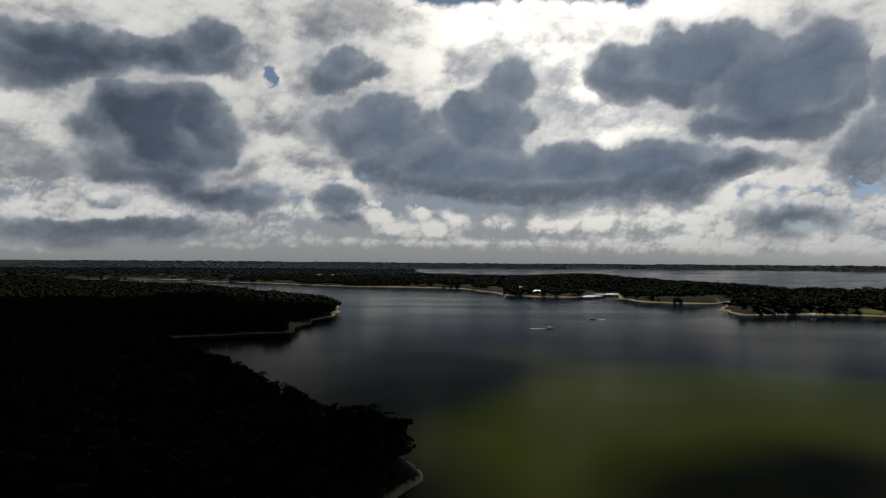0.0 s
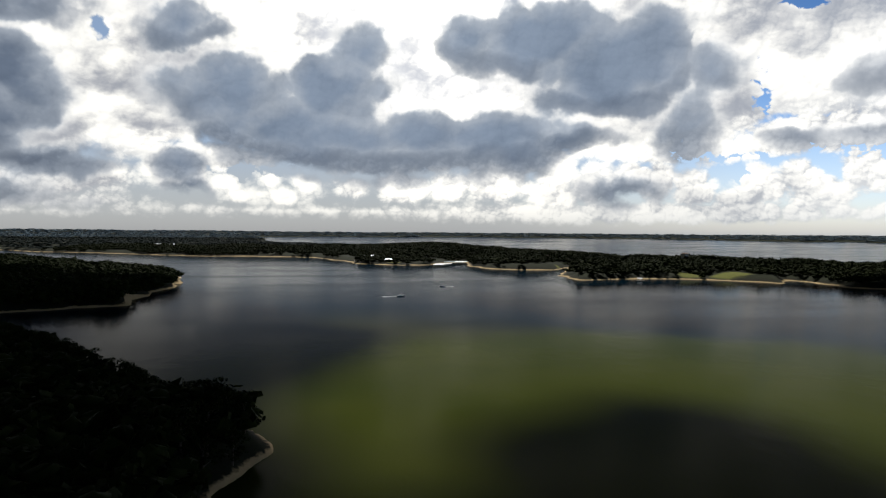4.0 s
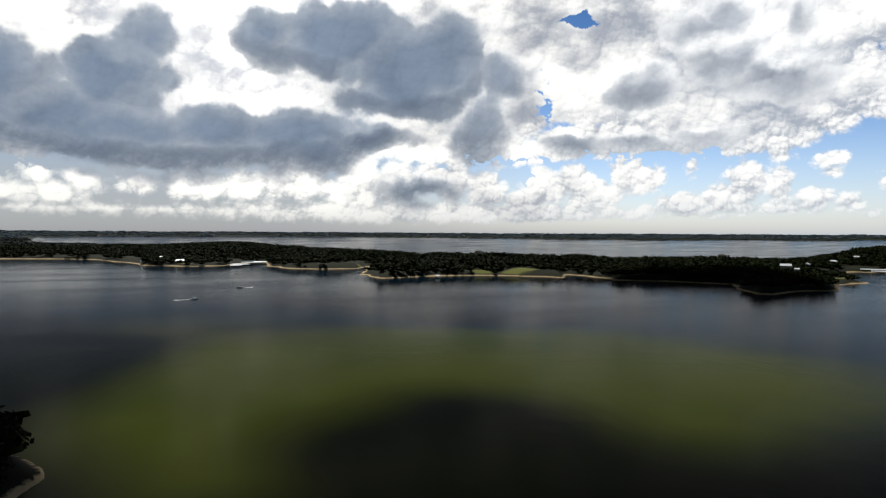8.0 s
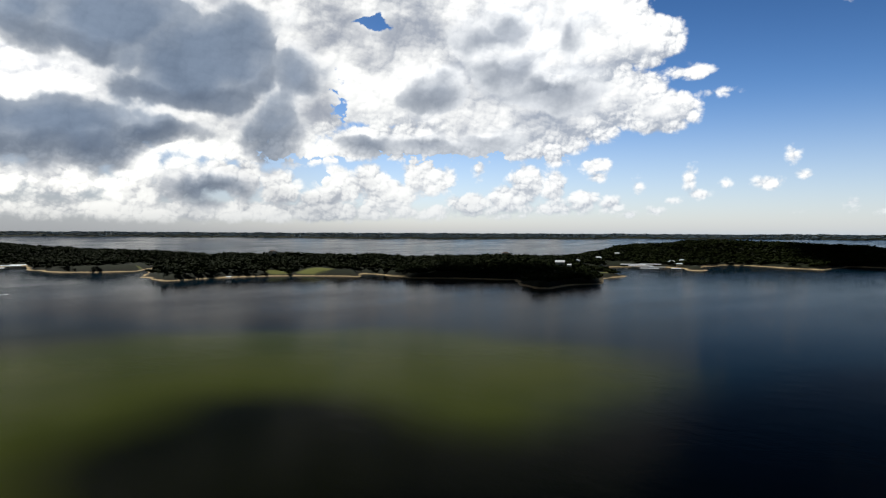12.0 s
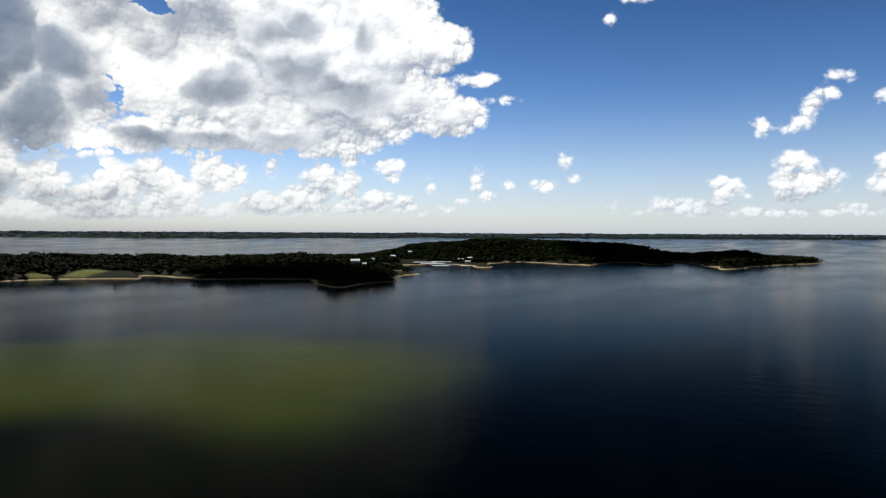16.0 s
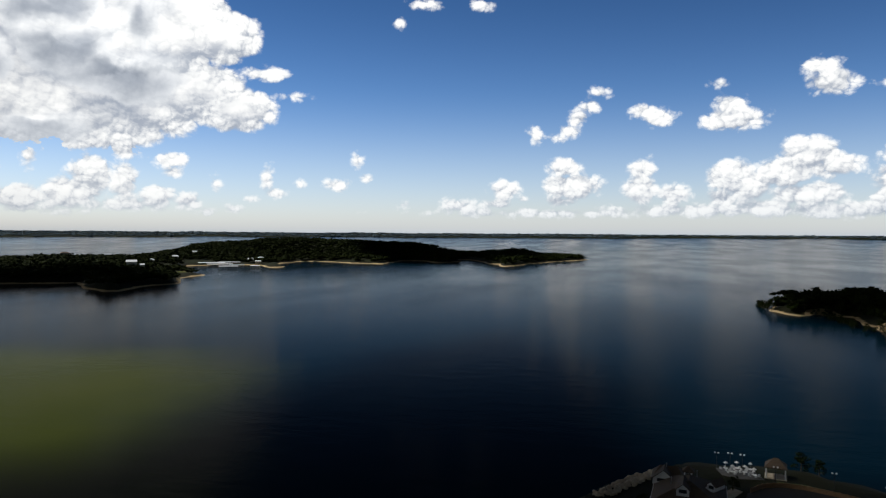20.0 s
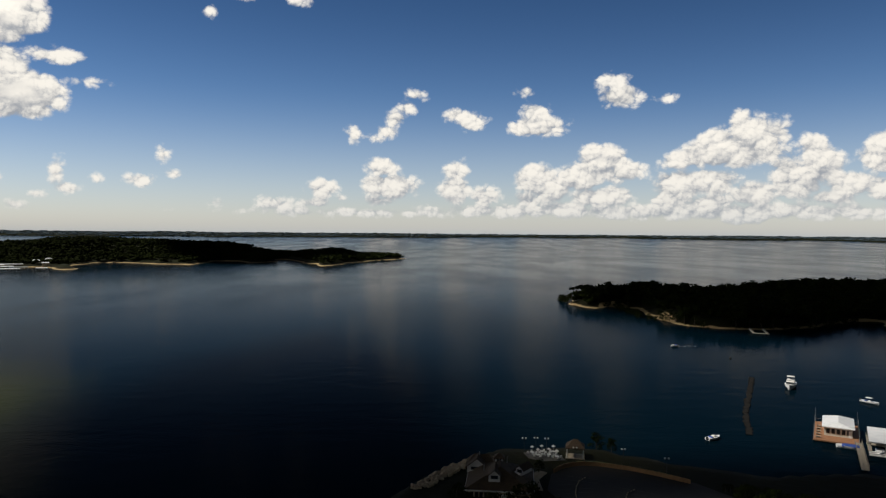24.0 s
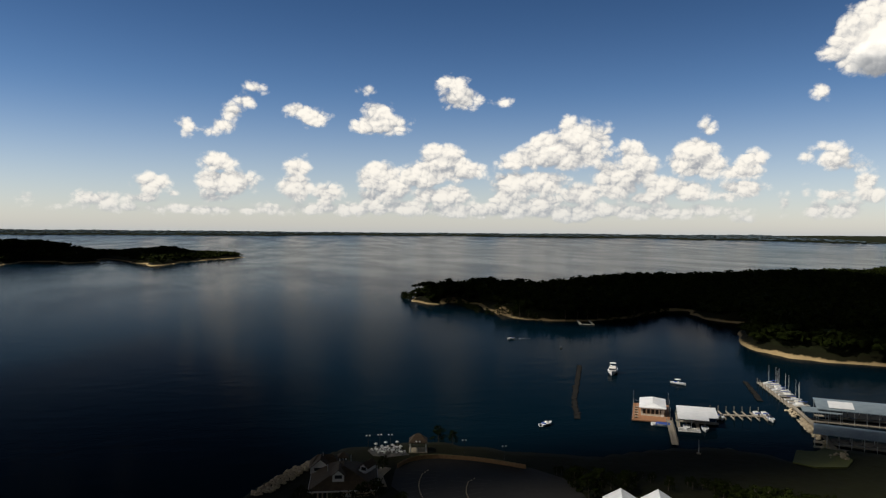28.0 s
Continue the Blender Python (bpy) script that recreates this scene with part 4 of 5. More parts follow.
def patio_set(x, y, turn):
    t = thing("patio_table", "round patio table under a white sunshade", "table", pose(x, y, GROUND + .1, 0, 0, turn), "tables on the terrace")
    bm = bmesh.new()
    part("tabletop", rod(bm, (0, 0, .70), (0, 0, .75), .6, sides=16), M_WHITE, t)
    bm = bmesh.new()
    part("pole", rod(bm, (0, 0, 0), (0, 0, 2.5), .03), M_STEEL, t)
    bm = bmesh.new()
    part("sunshade", rod(bm, (0, 0, 2.0), (0, 0, 2.4), .55, .05, 8), M_WHITE, t, "white canvas sunshade")
    for k in range(4):
        a = k * math.pi / 2
        c, s = math.cos(a) * .95, math.sin(a) * .95
        part("chair", boxes((c - .22, c + .22, s - .22, s + .22, .42, .47), (c * 1.2 - .2, c * 1.2 + .2, s * 1.2 - .2, s * 1.2 + .2, .47, .9)), M_WHITE, t)


for i, spot_ in enumerate(((177.6, -25.4), (175.4, -26.6), (178.4, -28.0), (175.8, -29.4), (174.2, -31.2), (178.2, -31.0))):
    patio_set(*spot_, i * 25)
slab("terrace", [(172.6, -27.6), (174.6, -24.2), (179.4, -23.4), (181.0, -26.4), (180.2, -31.8), (173.4, -33.4)], GROUND + .1, .5, M_ROCK, "dark stone terrace beside the lodge")


def riprap(name, label, line, width, mat, n, size, seed, lift=0.0):
    t = thing(name, label, "rocks", pose(0, 0, 0))
    rng = random.Random(seed)
    kinds = [mesh("rock", boulder(seed + k), mat) for k in range(5)]
    spots = along(line, .25)
    for k in range(n):
        x, y, a = rng.choice(spots)
        off = rng.uniform(-width, width)
        x, y = x - math.sin(radians(a)) * off, y + math.cos(radians(a)) * off
        r = size * rng.uniform(.55, 1.3)
        o = new("rock", rng.choice(kinds))
        o.parent = t
        o.matrix_basis = pose(x, y, max(ground_z(x, y), -.3) + lift * (1 - abs(off) / width) + r * .2, rng.uniform(-20, 20), rng.uniform(-20, 20), rng.uniform(0, 360)) @ Matrix.Diagonal((r, r * rng.uniform(.7, 1.2), r, 1))
    return t


riprap("stone_bank", "bank of tan limestone blocks below the lodge", [(153.5, 4.0), (158.6, .2), (165.6, -4.1), (172.0, -8.2), (176.3, -12.0)], 1.9, M_STONE, 230, .55, 3)
riprap("rock_jetty", "curving jetty of piled stones leading to the sailboats", [(146.7, -139.2), (154.6, -145.8), (162.3, -151.1), (169.1, -155.6), (185.6, -164.5), (204.1, -173.5)], 2.0, M_STONE, 260, .6, 9, .8)


def jetty_path():
    t = thing("boardwalk", "narrow grey boardwalk along the jetty top", "walkway", pose(0, 0, 0))
    spots = along([(146.7, -139.2), (154.6, -145.8), (162.3, -151.1), (169.1, -155.6), (185.6, -164.5), (204.1, -173.5)], 2.0)
    first = None
    for x, y, a in spots:
        m = pose(x, y, 1.9, 0, 0, a)
        if first is None:
            first = part("plank_panel", boxes((0, 2.04, -.7, .7, -.15, 0), bevel=.02), M_WOOD, t)
            first.matrix_basis = m
        else:
            again(first, t, m)


jetty_path()


# ---- boats ----
def hull_mesh(length, beam, tall, bow=.45, stern=.85):
    """A boat hull along +y with a pointed bow and a sheer line."""
    bm = bmesh.new()
    rows = []
    n = 9
    for i in range(n):
        k = i / (n - 1)
        y = -length / 2 + length * k
        w = beam / 2 * (stern + (1 - stern) * min(k / .35, 1)) * (1 if k < 1 - bow else math.cos((k - 1 + bow) / bow * math.pi / 2) ** .7 + .02)
        top_ = tall * (1 + .25 * k * k)
        rows.append([bm.verts.new(p) for p in ((-w, y, top_), (-w * .92, y, top_ * .45), (-w * .45, y, -.12), (w * .45, y, -.12), (w * .92, y, top_ * .45), (w, y, top_))])
    for a, b in zip(rows, rows[1:]):
        for j in range(5):
            bm.faces.new((a[j], a[j + 1], b[j + 1], b[j]))
        bm.faces.new((a[5], a[0], b[0], b[5]))
    bm.faces.new(rows[0])
    bm.faces.new(rows[-1][::-1])
    bmesh.ops.recalc_face_normals(bm, faces=bm.faces)
    return bm


def sailboat(x, y, turn, length=7.0):
    t = thing("sailboat", "white sailboat with bare mast moored at the pier", "sailboat", pose(x, y, 0, 0, 0, turn), "sailboats at the pier")
    part("hull", hull_mesh(length, 2.3, .85), M_HULL, t)
    part("cabin", boxes((-.7, .7, -.8, 1.5, .85, 1.35), bevel=.12), M_WHITE, t)
    part("cockpit", boxes((-.75, .75, -2.6, -.9, .88, .92)), M_WOOD, t)
    bm = bmesh.new()
    part("mast", rod(bm, (0, .8, .9), (0, .8, 8.0), .06, .04), M_WHITE, t)
    bm = bmesh.new()
    part("boom", rod(bm, (0, .8, 1.9), (0, -2.3, 1.9), .12), M_BLUE, t, "boom with a rolled blue sail cover")
    for sx in (-1.0, 1.0):
        bm = bmesh.new()
        part("stay", rod(bm, (sx, .6, .9), (0, .8, 7.6), .012, sides=4), M_STEEL, t)


def sail_pier():
    ax, ay, bx, by = 205.7, -174.9, 244.6, -191.9
    a = math.degrees(math.atan2(by - ay, bx - ax))
    d = math.hypot(bx - ax, by - ay)
    t = thing("pier", "long floating pier for sailboats", "pier", pose(ax, ay, 0, 0, 0, a))
    part("deck", boxes((0, d, -.9, .9, .35, .6), bevel=.03), M_WOOD, t)
    first = None
    for k in range(11):
        x = 2 + k * (d - 4) / 10
        m = pose(x, 0, 0)
        if first is None:
            first = part("finger", boxes((-.3, .3, -6.5, -.9, .3, .5), bevel=.02), M_WOOD, t)
            pile = part("pile", rod(bmesh.new(), (0, 1.0, -2), (0, 1.0, 2.6), .13), M_WOOD, t)
            first.matrix_basis = pile.matrix_basis = m
        else:
            again(first, t, m)
            again(pile, t, m)
    c, s = math.cos(radians(a)), math.sin(radians(a))
    for k in range(10):
        if k == 3:
            continue
        u, v = 3.6 + k * (d - 6) / 9, -4.0
        sailboat(ax + u * c - v * s, ay + u * s + v * c, a + (180 if k % 3 else 0), 5.6 + .25 * (k % 4))


sail_pier()


def cruiser(x, y, turn):
    t = thing("cabin_cruiser", "white cabin cruiser with a dark windscreen at anchor", "boat", pose(x, y, 0, 0, 0, turn))
    part("hull", hull_mesh(11.0, 4.2, 1.5), M_HULL, t)
    part("cabin", boxes((-1.6, 1.6, -2.6, 2.2, 1.5, 2.7), bevel=.2), M_WHITE, t)
    part("windscreen", boxes((-1.45, 1.45, 2.0, 2.5, 1.9, 2.5), (-1.64, 1.64, -2.0, 1.6, 2.0, 2.45)), M_GLASS, t, "dark tinted cabin windows")
    part("flybridge", boxes((-1.4, 1.4, -2.6, .6, 2.7, 3.1), (-1.35, 1.35, -2.4, .2, 4.2, 4.35), bevel=.08), M_WHITE, t)
    for sx in (-1.25, 1.25):
        for yy in (-2.3, .1):
            part("post", rod(bmesh.new(), (sx, yy, 3.1), (sx, yy, 4.2), .04), M_STEEL, t)
    part("swim_platform", boxes((-1.8, 1.8, -6.3, -5.4, .3, .45)), M_WOOD, t)


cruiser(275.5, -142.7, 58)


def motorboat(x, y, turn, length=5.6, label="small white motorboat with a windscreen", group="motorboats", canopy=False):
    t = thing("motorboat", label, "boat", pose(x, y, 0, 0, 0, turn), group)
    part("hull", hull_mesh(length, 2.2, .75), M_HULL, t)
    part("console", boxes((-.5, .5, -.2, .5, .75, 1.25), bevel=.08), M_WHITE, t)
    part("windscreen", boxes((-.6, .6, .5, .56, 1.1, 1.5)), M_GLASS, t)
    part("seat", boxes((-.8, .8, -1.5, -.9, .75, 1.05), bevel=.05), M_BLUE, t)
    part("outboard", boxes((-.22, .22, -length / 2 - .45, -length / 2, .2, 1.15), bevel=.06), M_DARK, t)
    if canopy:
        part("canopy", boxes((-.95, .95, -1.4, .7, 1.95, 2.02), bevel=.03), M_WHITE, t)


motorboat(249.5, -158.3, 120, 6.4, "white runabout with a canopy drifting in the bay", canopy=True)
motorboat(204.1, -83.0, -150, 5.4, "low bass boat with a white hull close to shore")
motorboat(377.0, -131.0, 20, 4.6, "dark little motorboat under way in the bay")


def wake(name, label, x, y, turn, length, spread, seed, heavy=1.0):
    """Foam behind a boat: a broken V of low crests."""
    rng = np.random.default_rng(seed)
    bm = bmesh.new()
    for side in (-1, 1):
        n = 46
        for i in range(n):
            k = i / n
            if rng.random() < (.25 * k + .1) / heavy:
                continue
            w = (.5 + 1.1 * k) * rng.uniform(.5, 1.2) * heavy
            c = Vector((side * spread * k + rng.normal(0, .25), -length * k, .03))
            l = length / n * rng.uniform(.6, 1.15)
            vs = [bm.verts.new(c + Vector(p)) for p in ((-w, -l, 0), (0, -l * 1.1, .10), (w, -l, 0), (w * .7, l, 0), (0, l * 1.1, .13), (-w * .7, l, 0))]
            for f in ((0, 1, 4, 5), (1, 2, 3, 4)):
                bm.faces.new([vs[j] for j in f])
    ob = new(name, mesh(name, bm, M_FOAM))
    ob.matrix_basis = pose(x, y, 0, 0, 0, turn)
    return tagged(ob, label, "wake", kind="stuff")


motorboat(66.0, 662.0, -75, 7.5, "white speedboat running over the open lake", canopy=True)
wake("wake", "white foamy wake behind the speedboat", 64.5, 661.5, -75, 17, 2.0, 4)
motorboat(125.0, 780.0, 100, 6.5, "white motorboat turning on the open lake")
wake("wake", "curved white wake behind a motorboat", 126.5, 780.2, 100, 13, 1.6, 5)
wake("wake", "faint spreading wake in the sheltered bay", 376.2, -133.1, 15, 45, 5.0, 6, .16)


# ---- the floating shop and slips ----
AZ_DOCK = 120.0


def float_shop():
    t = thing("floating_shop", "floating dock shop with a white hipped roof on a red deck", "building", pose(208.4, -122.8, 0, 0, 0, -AZ_DOCK))
    part("deck", boxes((-6.6, 5.4, -10.5, 12.5, .35, .75), bevel=.04), M_DECK, t, "reddish wooden deck")
    part("float", boxes((-6.2, 5.0, -10.0, 12.0, -.5, .35), bevel=.1), M_DARK, t)
    part("wall", boxes((-3.8, 3.6, -4.4, 8.4, .75, 3.6)), M_CREAM, t)
    part("roof", hip_roof(-4.4, 4.2, -5.2, 9.2, 3.6, 4.7, 2.5), M_ROOF_WHITE, t, "white metal roof")
    for k in range(5):
        part("window", boxes((-3.2 + k * 1.35, -2.3 + k * 1.35, -4.46, -4.4, 1.5, 2.9)), M_GLASS, t)
    for k in range(4):
        part("window", boxes((-3.86, -3.8, -3.2 + k * 3, -1.6 + k * 3, 1.5, 2.9)), M_GLASS, t)
    part("door", boxes((2.6, 3.4, -4.47, -4.4, .75, 2.8)), M_WHITE, t)
    pole = None
    for x in (-6.4, 5.2):
        for y in (-10, 1, 12):
            bm = bmesh.new()
            rod(bm, (x, y, .7), (x, y, 5.2), .06)
            part("lamp_pole", bm, M_STEEL, t)
    rail = boxes((-6.5, 5.3, 12.36, 12.42, 1.7, 1.76), (-6.5, -6.44, -10.4, 12.4, 1.7, 1.76))
    for k in range(12):
        box(rail, -6.5, -6.44, -10.4 + k * 2.0, -10.34 + k * 2.0, .75, 1.7)
    part("railing", rail, M_STEEL, t)
    for k in range(5):
        tab = part("bench", boxes((-6.0, -4.6, -8.6 + k * 3.4, -7.8 + k * 3.4, 1.15, 1.2), (-5.8, -4.8, -8.3 + k * 3.4, -8.1 + k * 3.4, .75, 1.15)), M_WOOD, t)


float_shop()
boat = thing("covered_boat", "small boat under a blue canvas cover beside the deck", "boat", pose(195.8, -118.2, 0, 0, 0, -AZ_DOCK + 90))
part("hull", hull_mesh(6.0, 2.4, .8), M_HULL, boat)
part("cover", hip_roof(-1.15, 1.15, -2.9, 1.6, .85, 1.35, .8), M_BLUE, boat, "blue canvas cover")


def gangway(x0, y0, x1, y1, label):
    d, a = math.hypot(x1 - x0, y1 - y0), math.degrees(math.atan2(y1 - y0, x1 - x0))
    t = thing("gangway", label, "walkway", pose(x0, y0, 0, 0, 0, a))
    n = max(int(d / 1.2), 2)
    first = None
    for k in range(n):
        m = pose(k * d / n, 0, .8)
        if first is None:
            first = part("board", boxes((0, d / n - .04, -.9, .9, -.1, 0)), M_WOOD, t)
        else:
            again(first, t, m)
        first.matrix_basis = pose(0, 0, .8)
    for s in (-.88, .88):
        bm = boxes((0, d, s - .03, s + .03, 1.75, 1.82))
        for k in range(n + 1):
            box(bm, k * d / n - .03, k * d / n + .03, s - .03, s + .03, .75, 1.75)
        part("handrail", bm, M_WOOD, t)


gangway(198.7, -122.9, 175.0, -110.3, "long wooden gangway from shore to the floating shop")
gangway(206.1, -129.7, 201.8, -135.1, "short floating link between the shop and the slips")


def slips():
    t = thing("boat_shelter", "covered boat slips under a flat white metal roof", "shelter", pose(196.0, -131.1, 0, 0, 0, -AZ_DOCK))
    part("roof", solid([(-6, -8, 3.2), (3.2, -8, 3.2), (3.2, -4.2, 3.25), (6.2, -4.2, 3.25), (6.2, 8, 3.6), (-6, 8, 3.6)] + [(-6, -8, 2.95), (3.2, -8, 2.95), (3.2, -4.2, 3.0), (6.2, -4.2, 3.0), (6.2, 8, 3.35), (-6, 8, 3.35)],
                       [(0, 1, 2, 3, 4, 5), (11, 10, 9, 8, 7, 6)] + [(i, (i + 1) % 6, 6 + (i + 1) % 6, 6 + i) for i in range(6)]), M_ROOF_WHITE, t, "flat white metal roof")
    for x in (-5.8, -2.0, 2.0, 5.8):
        for y in (-7.6, 0, 7.6):
            if (x, y) != (5.8, -7.6):
                part("post", rod(bmesh.new(), (x, y, -1), (x, y, 3.0 + (y > 0) * .2), .08), M_STEEL, t)
    part("dock", boxes((-6.4, 6.6, -1.0, 1.0, .3, .55), (-6.2, -5.2, -8, 8, .3, .55), (-.5, .5, -8, -1, .3, .55)), M_WOOD, t)
    for x in (-3.4, 2.0):
        motorboat(196.0 + x * math.cos(radians(-AZ_DOCK)) + 7.5 * math.sin(radians(-AZ_DOCK)), -131.1 + x * math.sin(radians(-AZ_DOCK)) - 7.5 * math.cos(radians(-AZ_DOCK)), -AZ_DOCK + 180, 5.2, "small white boat moored in a covered slip", "boats in the slips")
    d = thing("finger_dock", "row of open floating finger docks", "dock", pose(204.0, -141.1, 0, 0, 0, -AZ_DOCK + 8))
    part("walkway", boxes((0, 18.5, -.8, .8, .3, .55), bevel=.02), M_WOOD, d)
    first = None
    for k in range(7):
        for s in (-1, 1):
            m = pose(1.5 + k * 2.6, 0, 0, 0, 0, 0 if s > 0 else 180)
            if first is None:
                first = part("finger", boxes((-.28, .28, .8, 5.4, .28, .5), bevel=.02), M_WOOD, d)
                pile = part("pile", rod(bmesh.new(), (0, 5.3, -2), (0, 5.3, 2.2), .11), M_WOOD, d)
                first.matrix_basis = pile.matrix_basis = m
            else:
                again(first, d, m)
                again(pile, d, m)
    for k, s in ((0, -1), (5, 1), (6, -1), (6, 1)):
        c, n = math.cos(radians(-AZ_DOCK + 8)), math.sin(radians(-AZ_DOCK + 8))
        u, v = 3.0 + k * 2.6, s * 3.4
        motorboat(204.0 + u * c - v * n, -141.1 + u * n + v * c, -AZ_DOCK + 8 + (0 if s > 0 else 180), 4.6, "small white boat tied to a finger dock", "boats at the finger docks")
    f = thing("small_dock", "pair of narrow floating docks beside the gangway", "dock", pose(191.9, -121.8, 0, 0, 0, -AZ_DOCK))
    for k in range(3):
        part("float", boxes((0, 6.5, -1.8 * k, -1.8 * k + .6, .2, .45)), M_WHITE, f)


slips()


def shed(x, y, w, d, tall, turn, mat, label, bays):
    """A covered marina shed on posts, with a low gable roof in ribbed sheets."""
    t = thing("boat_shed", label, "shed", pose(x, y, 0, 0, 0, turn), "marina sheds")
    part("roof", hip_roof(-w, w, -d, d, tall, tall + .9, 0.0), mat, t)
    n = int(w / 1.2)
    for k in range(-n, n + 1):
        part("roof_rib", solid([(k * 1.2 - .04, -d, tall), (k * 1.2 + .04, -d, tall), (k * 1.2 + .04, 0, tall + .98), (k * 1.2 - .04, 0, tall + .98), (k * 1.2, 0, tall + .85), (k * 1.2, -d, tall - .1)],
                               [(0, 1, 2, 3), (0, 3, 4, 5), (1, 5, 4, 2)]), mat, t)
    for k in range(bays + 1):
        for s in (-1, 1):
            xx = -w + .4 + k * (2 * w - .8) / bays
            part("post", rod(bmesh.new(), (xx, s * (d - .3), -1), (xx, s * (d - .3), tall), .1), M_STEEL, t)
    part("dock", boxes((-w, w, -.9, .9, .3, .6), (-w, w, -d, -d + .9, .3, .6)), M_WOOD, t)


shed(187.1, -186.4, 14.0, 8.5, 4.6, -127, M_ROOF_BLUE, "large boat shed with a blue-grey metal roof", 8)
shed(189.8, -172.6, 5.6, 3.0, 3.6, -124, M_ROOF_BLUE, "small boat shed with a blue-grey metal roof", 3)
shed(162.1, -161.8, 12.5, 6.0, 4.4, -132, M_ROOF_BLUE, "long boat shed with a blue-grey metal roof near shore", 8)
pad = thing("roof_panel", "new white roof section on the boat shed", "roof", pose(190.0, -180.0, 5.42, 0, 0, -127))
part("sheet", solid([(-3.6, -5.6, -.42), (3.6, -5.6, -.42), (3.6, 1.2, .35), (-3.6, 1.2, .35), (-3.6, -5.6, -.5), (3.6, -5.6, -.5), (3.6, 1.2, .27), (-3.6, 1.2, .27)],
                    [(0, 1, 2, 3), (7, 6, 5, 4), (0, 1, 5, 4), (1, 2, 6, 5), (2, 3, 7, 6), (3, 0, 4, 7)]), M_ROOF_WHITE, pad)


def log_boom(name, line, seed, step):
    t = thing(name, "floating breakwater of dark lashed logs and tyres", "breakwater", pose(0, 0, 0))
    rng = random.Random(seed)
    first = None
    for x, y, a in along(line, step):
        m = pose(x + rng.uniform(-.35, .35), y + rng.uniform(-.35, .35), .12, 0, rng.uniform(-5, 5), a + 90 + rng.uniform(-25, 25)) @ Matrix.Diagonal((rng.uniform(.7, 1.2), 1, 1, 1))
        if first is None:
            bm = bmesh.new()
            first = part("log", rod(bm, (-.85, 0, 0), (.85, 0, 0), .36, .30), M_LOG, t)
            first.matrix_basis = m
        else:
            again(first, t, m)


log_boom("breakwater", [(293.4, -135.2), (268.5, -123.3), (253.9, -115.8), (228.7, -103.6), (208.4, -96.0)], 5, .95)
log_boom("breakwater", [(247.7, -187.9), (232.2, -179.8), (216.9, -171.1)], 6, .95)


def cape_dock():
    t = thing("swim_dock", "pale U-shaped dock below the wooded cape", "dock", pose(0, 0, 0))
    for name, a, b, w in (("gangway", (462.3, -209.5), (427.0, -197.8), .7), ("gangway", (459.9, -217.4), (424.6, -205.2), .7), ("platform", (428.1, -196.9), (424.1, -206.1), 1.0)):
        d, k = math.hypot(b[0] - a[0], b[1] - a[1]), math.degrees(math.atan2(b[1] - a[1], b[0] - a[0]))
        o = part(name, boxes((0, d, -w, w, .4, .75), bevel=.03), M_CREAM, t)
        o.matrix_basis = pose(a[0], a[1], 0, 0, 0, k)
    w = thing("retaining_wall", "pale stone retaining wall on the cape", "wall", pose(472.4, -212.5, ground_z(472.4, -212.5) - .6, 0, 0, -72))
    part("wall", boxes((0, 20, -.3, .3, 0, 1.8), (0, .6, 0, 5, 0, 1.8)), M_CREAM, w)
    part("coping", boxes((-.1, 20.1, -.4, .4, 1.8, 1.95)), M_STONE, w)


cape_dock()


# ---- the far peninsula ----
def cottage(x, y, w, d, tall, turn, wall, roof, label, lift=0.0):
    t = thing("house", label, "house", pose(x, y, ground_z(x, y) + lift, 0, 0, turn), "lakeside houses")
    part("wall", boxes((-w, w, -d, d, -2, tall)), wall, t)
    part("roof", hip_roof(-w - .6, w + .6, -d - .6, d + .6, tall, tall + d * .55, 0.0 if int(x) % 2 else d * .8), roof, t)
    for s in (-1, 1):
        for k in range(max(int(w / 1.8), 1)):
            part("window", boxes((-w + 1 + k * 2.8, -w + 2.2 + k * 2.8, s * (d + .03) - .03, s * (d + .03) + .03, .9, 2.2)), M_GLASS, t)
    part("door", boxes((w - 2, w - 1, -d - .06, -d, 0, 2.1)), M_FENCE, t)


cottage(809, 640, 6.5, 5, 6.5, -52, M_WHITE, M_ROOF_WHITE, "large white lakeside house on the wooded point", 4)
cottage(815, 628, 3.0, 3, 4.5, -52, M_WHITE, M_ROOF_WHITE, "white annex of the lakeside house", 4)
for q in ((985, 742, 5, 4, 3.5, 20), (1130, 800, 6, 4, 4, -60), (1215, 815, 4, 3, 4, -60), (1210, 690, 6, 4, 3, -60), (1250, 690, 5, 4, 3, -50), (1185, 660, 5, 3, 3, -60)):
    cottage(*q, M_CREAM, M_ROOF_WHITE, "cream house with a pale roof among the trees", 3)
for q in ((52, 1440, 4, 3.5, 4, 10), (66, 1450, 4, 3.5, 4, -20), (84, 1440, 4, 3, 4, 0)):
    cottage(*q, M_WHITE, M_ROOF_WHITE, "white cottage behind the sandy shore", 1)
cottage(112, 1372, 9, 5, 3.6, 0, M_TAN, M_ROOF_WHITE, "long shore building with a bright white roof", .5)
for q in ((322, 1262, 6, 3, 3, -35), (350, 1240, 4, 3, 3, -20), (420, 1330, 7, 3, 3, -10), (455, 1310, 5, 3, 3, 20)):
    cottage(*q, M_TAN, M_SHINGLE, "small tan cabin near the beach", .5)
for q in ((785, 1080, 6, 4, 6, 0), (620, 1150, 6, 4, 6, 30), (930, 860, 6, 4, 6, -30)):
    cottage(*q, M_CREAM, M_SHINGLE, "house half hidden in the peninsula woods", 6)
cottage(-493, 2120, 10, 5, 5, 0, M_WHITE, M_ROOF_WHITE, "white waterfront house across the inlet", 1)
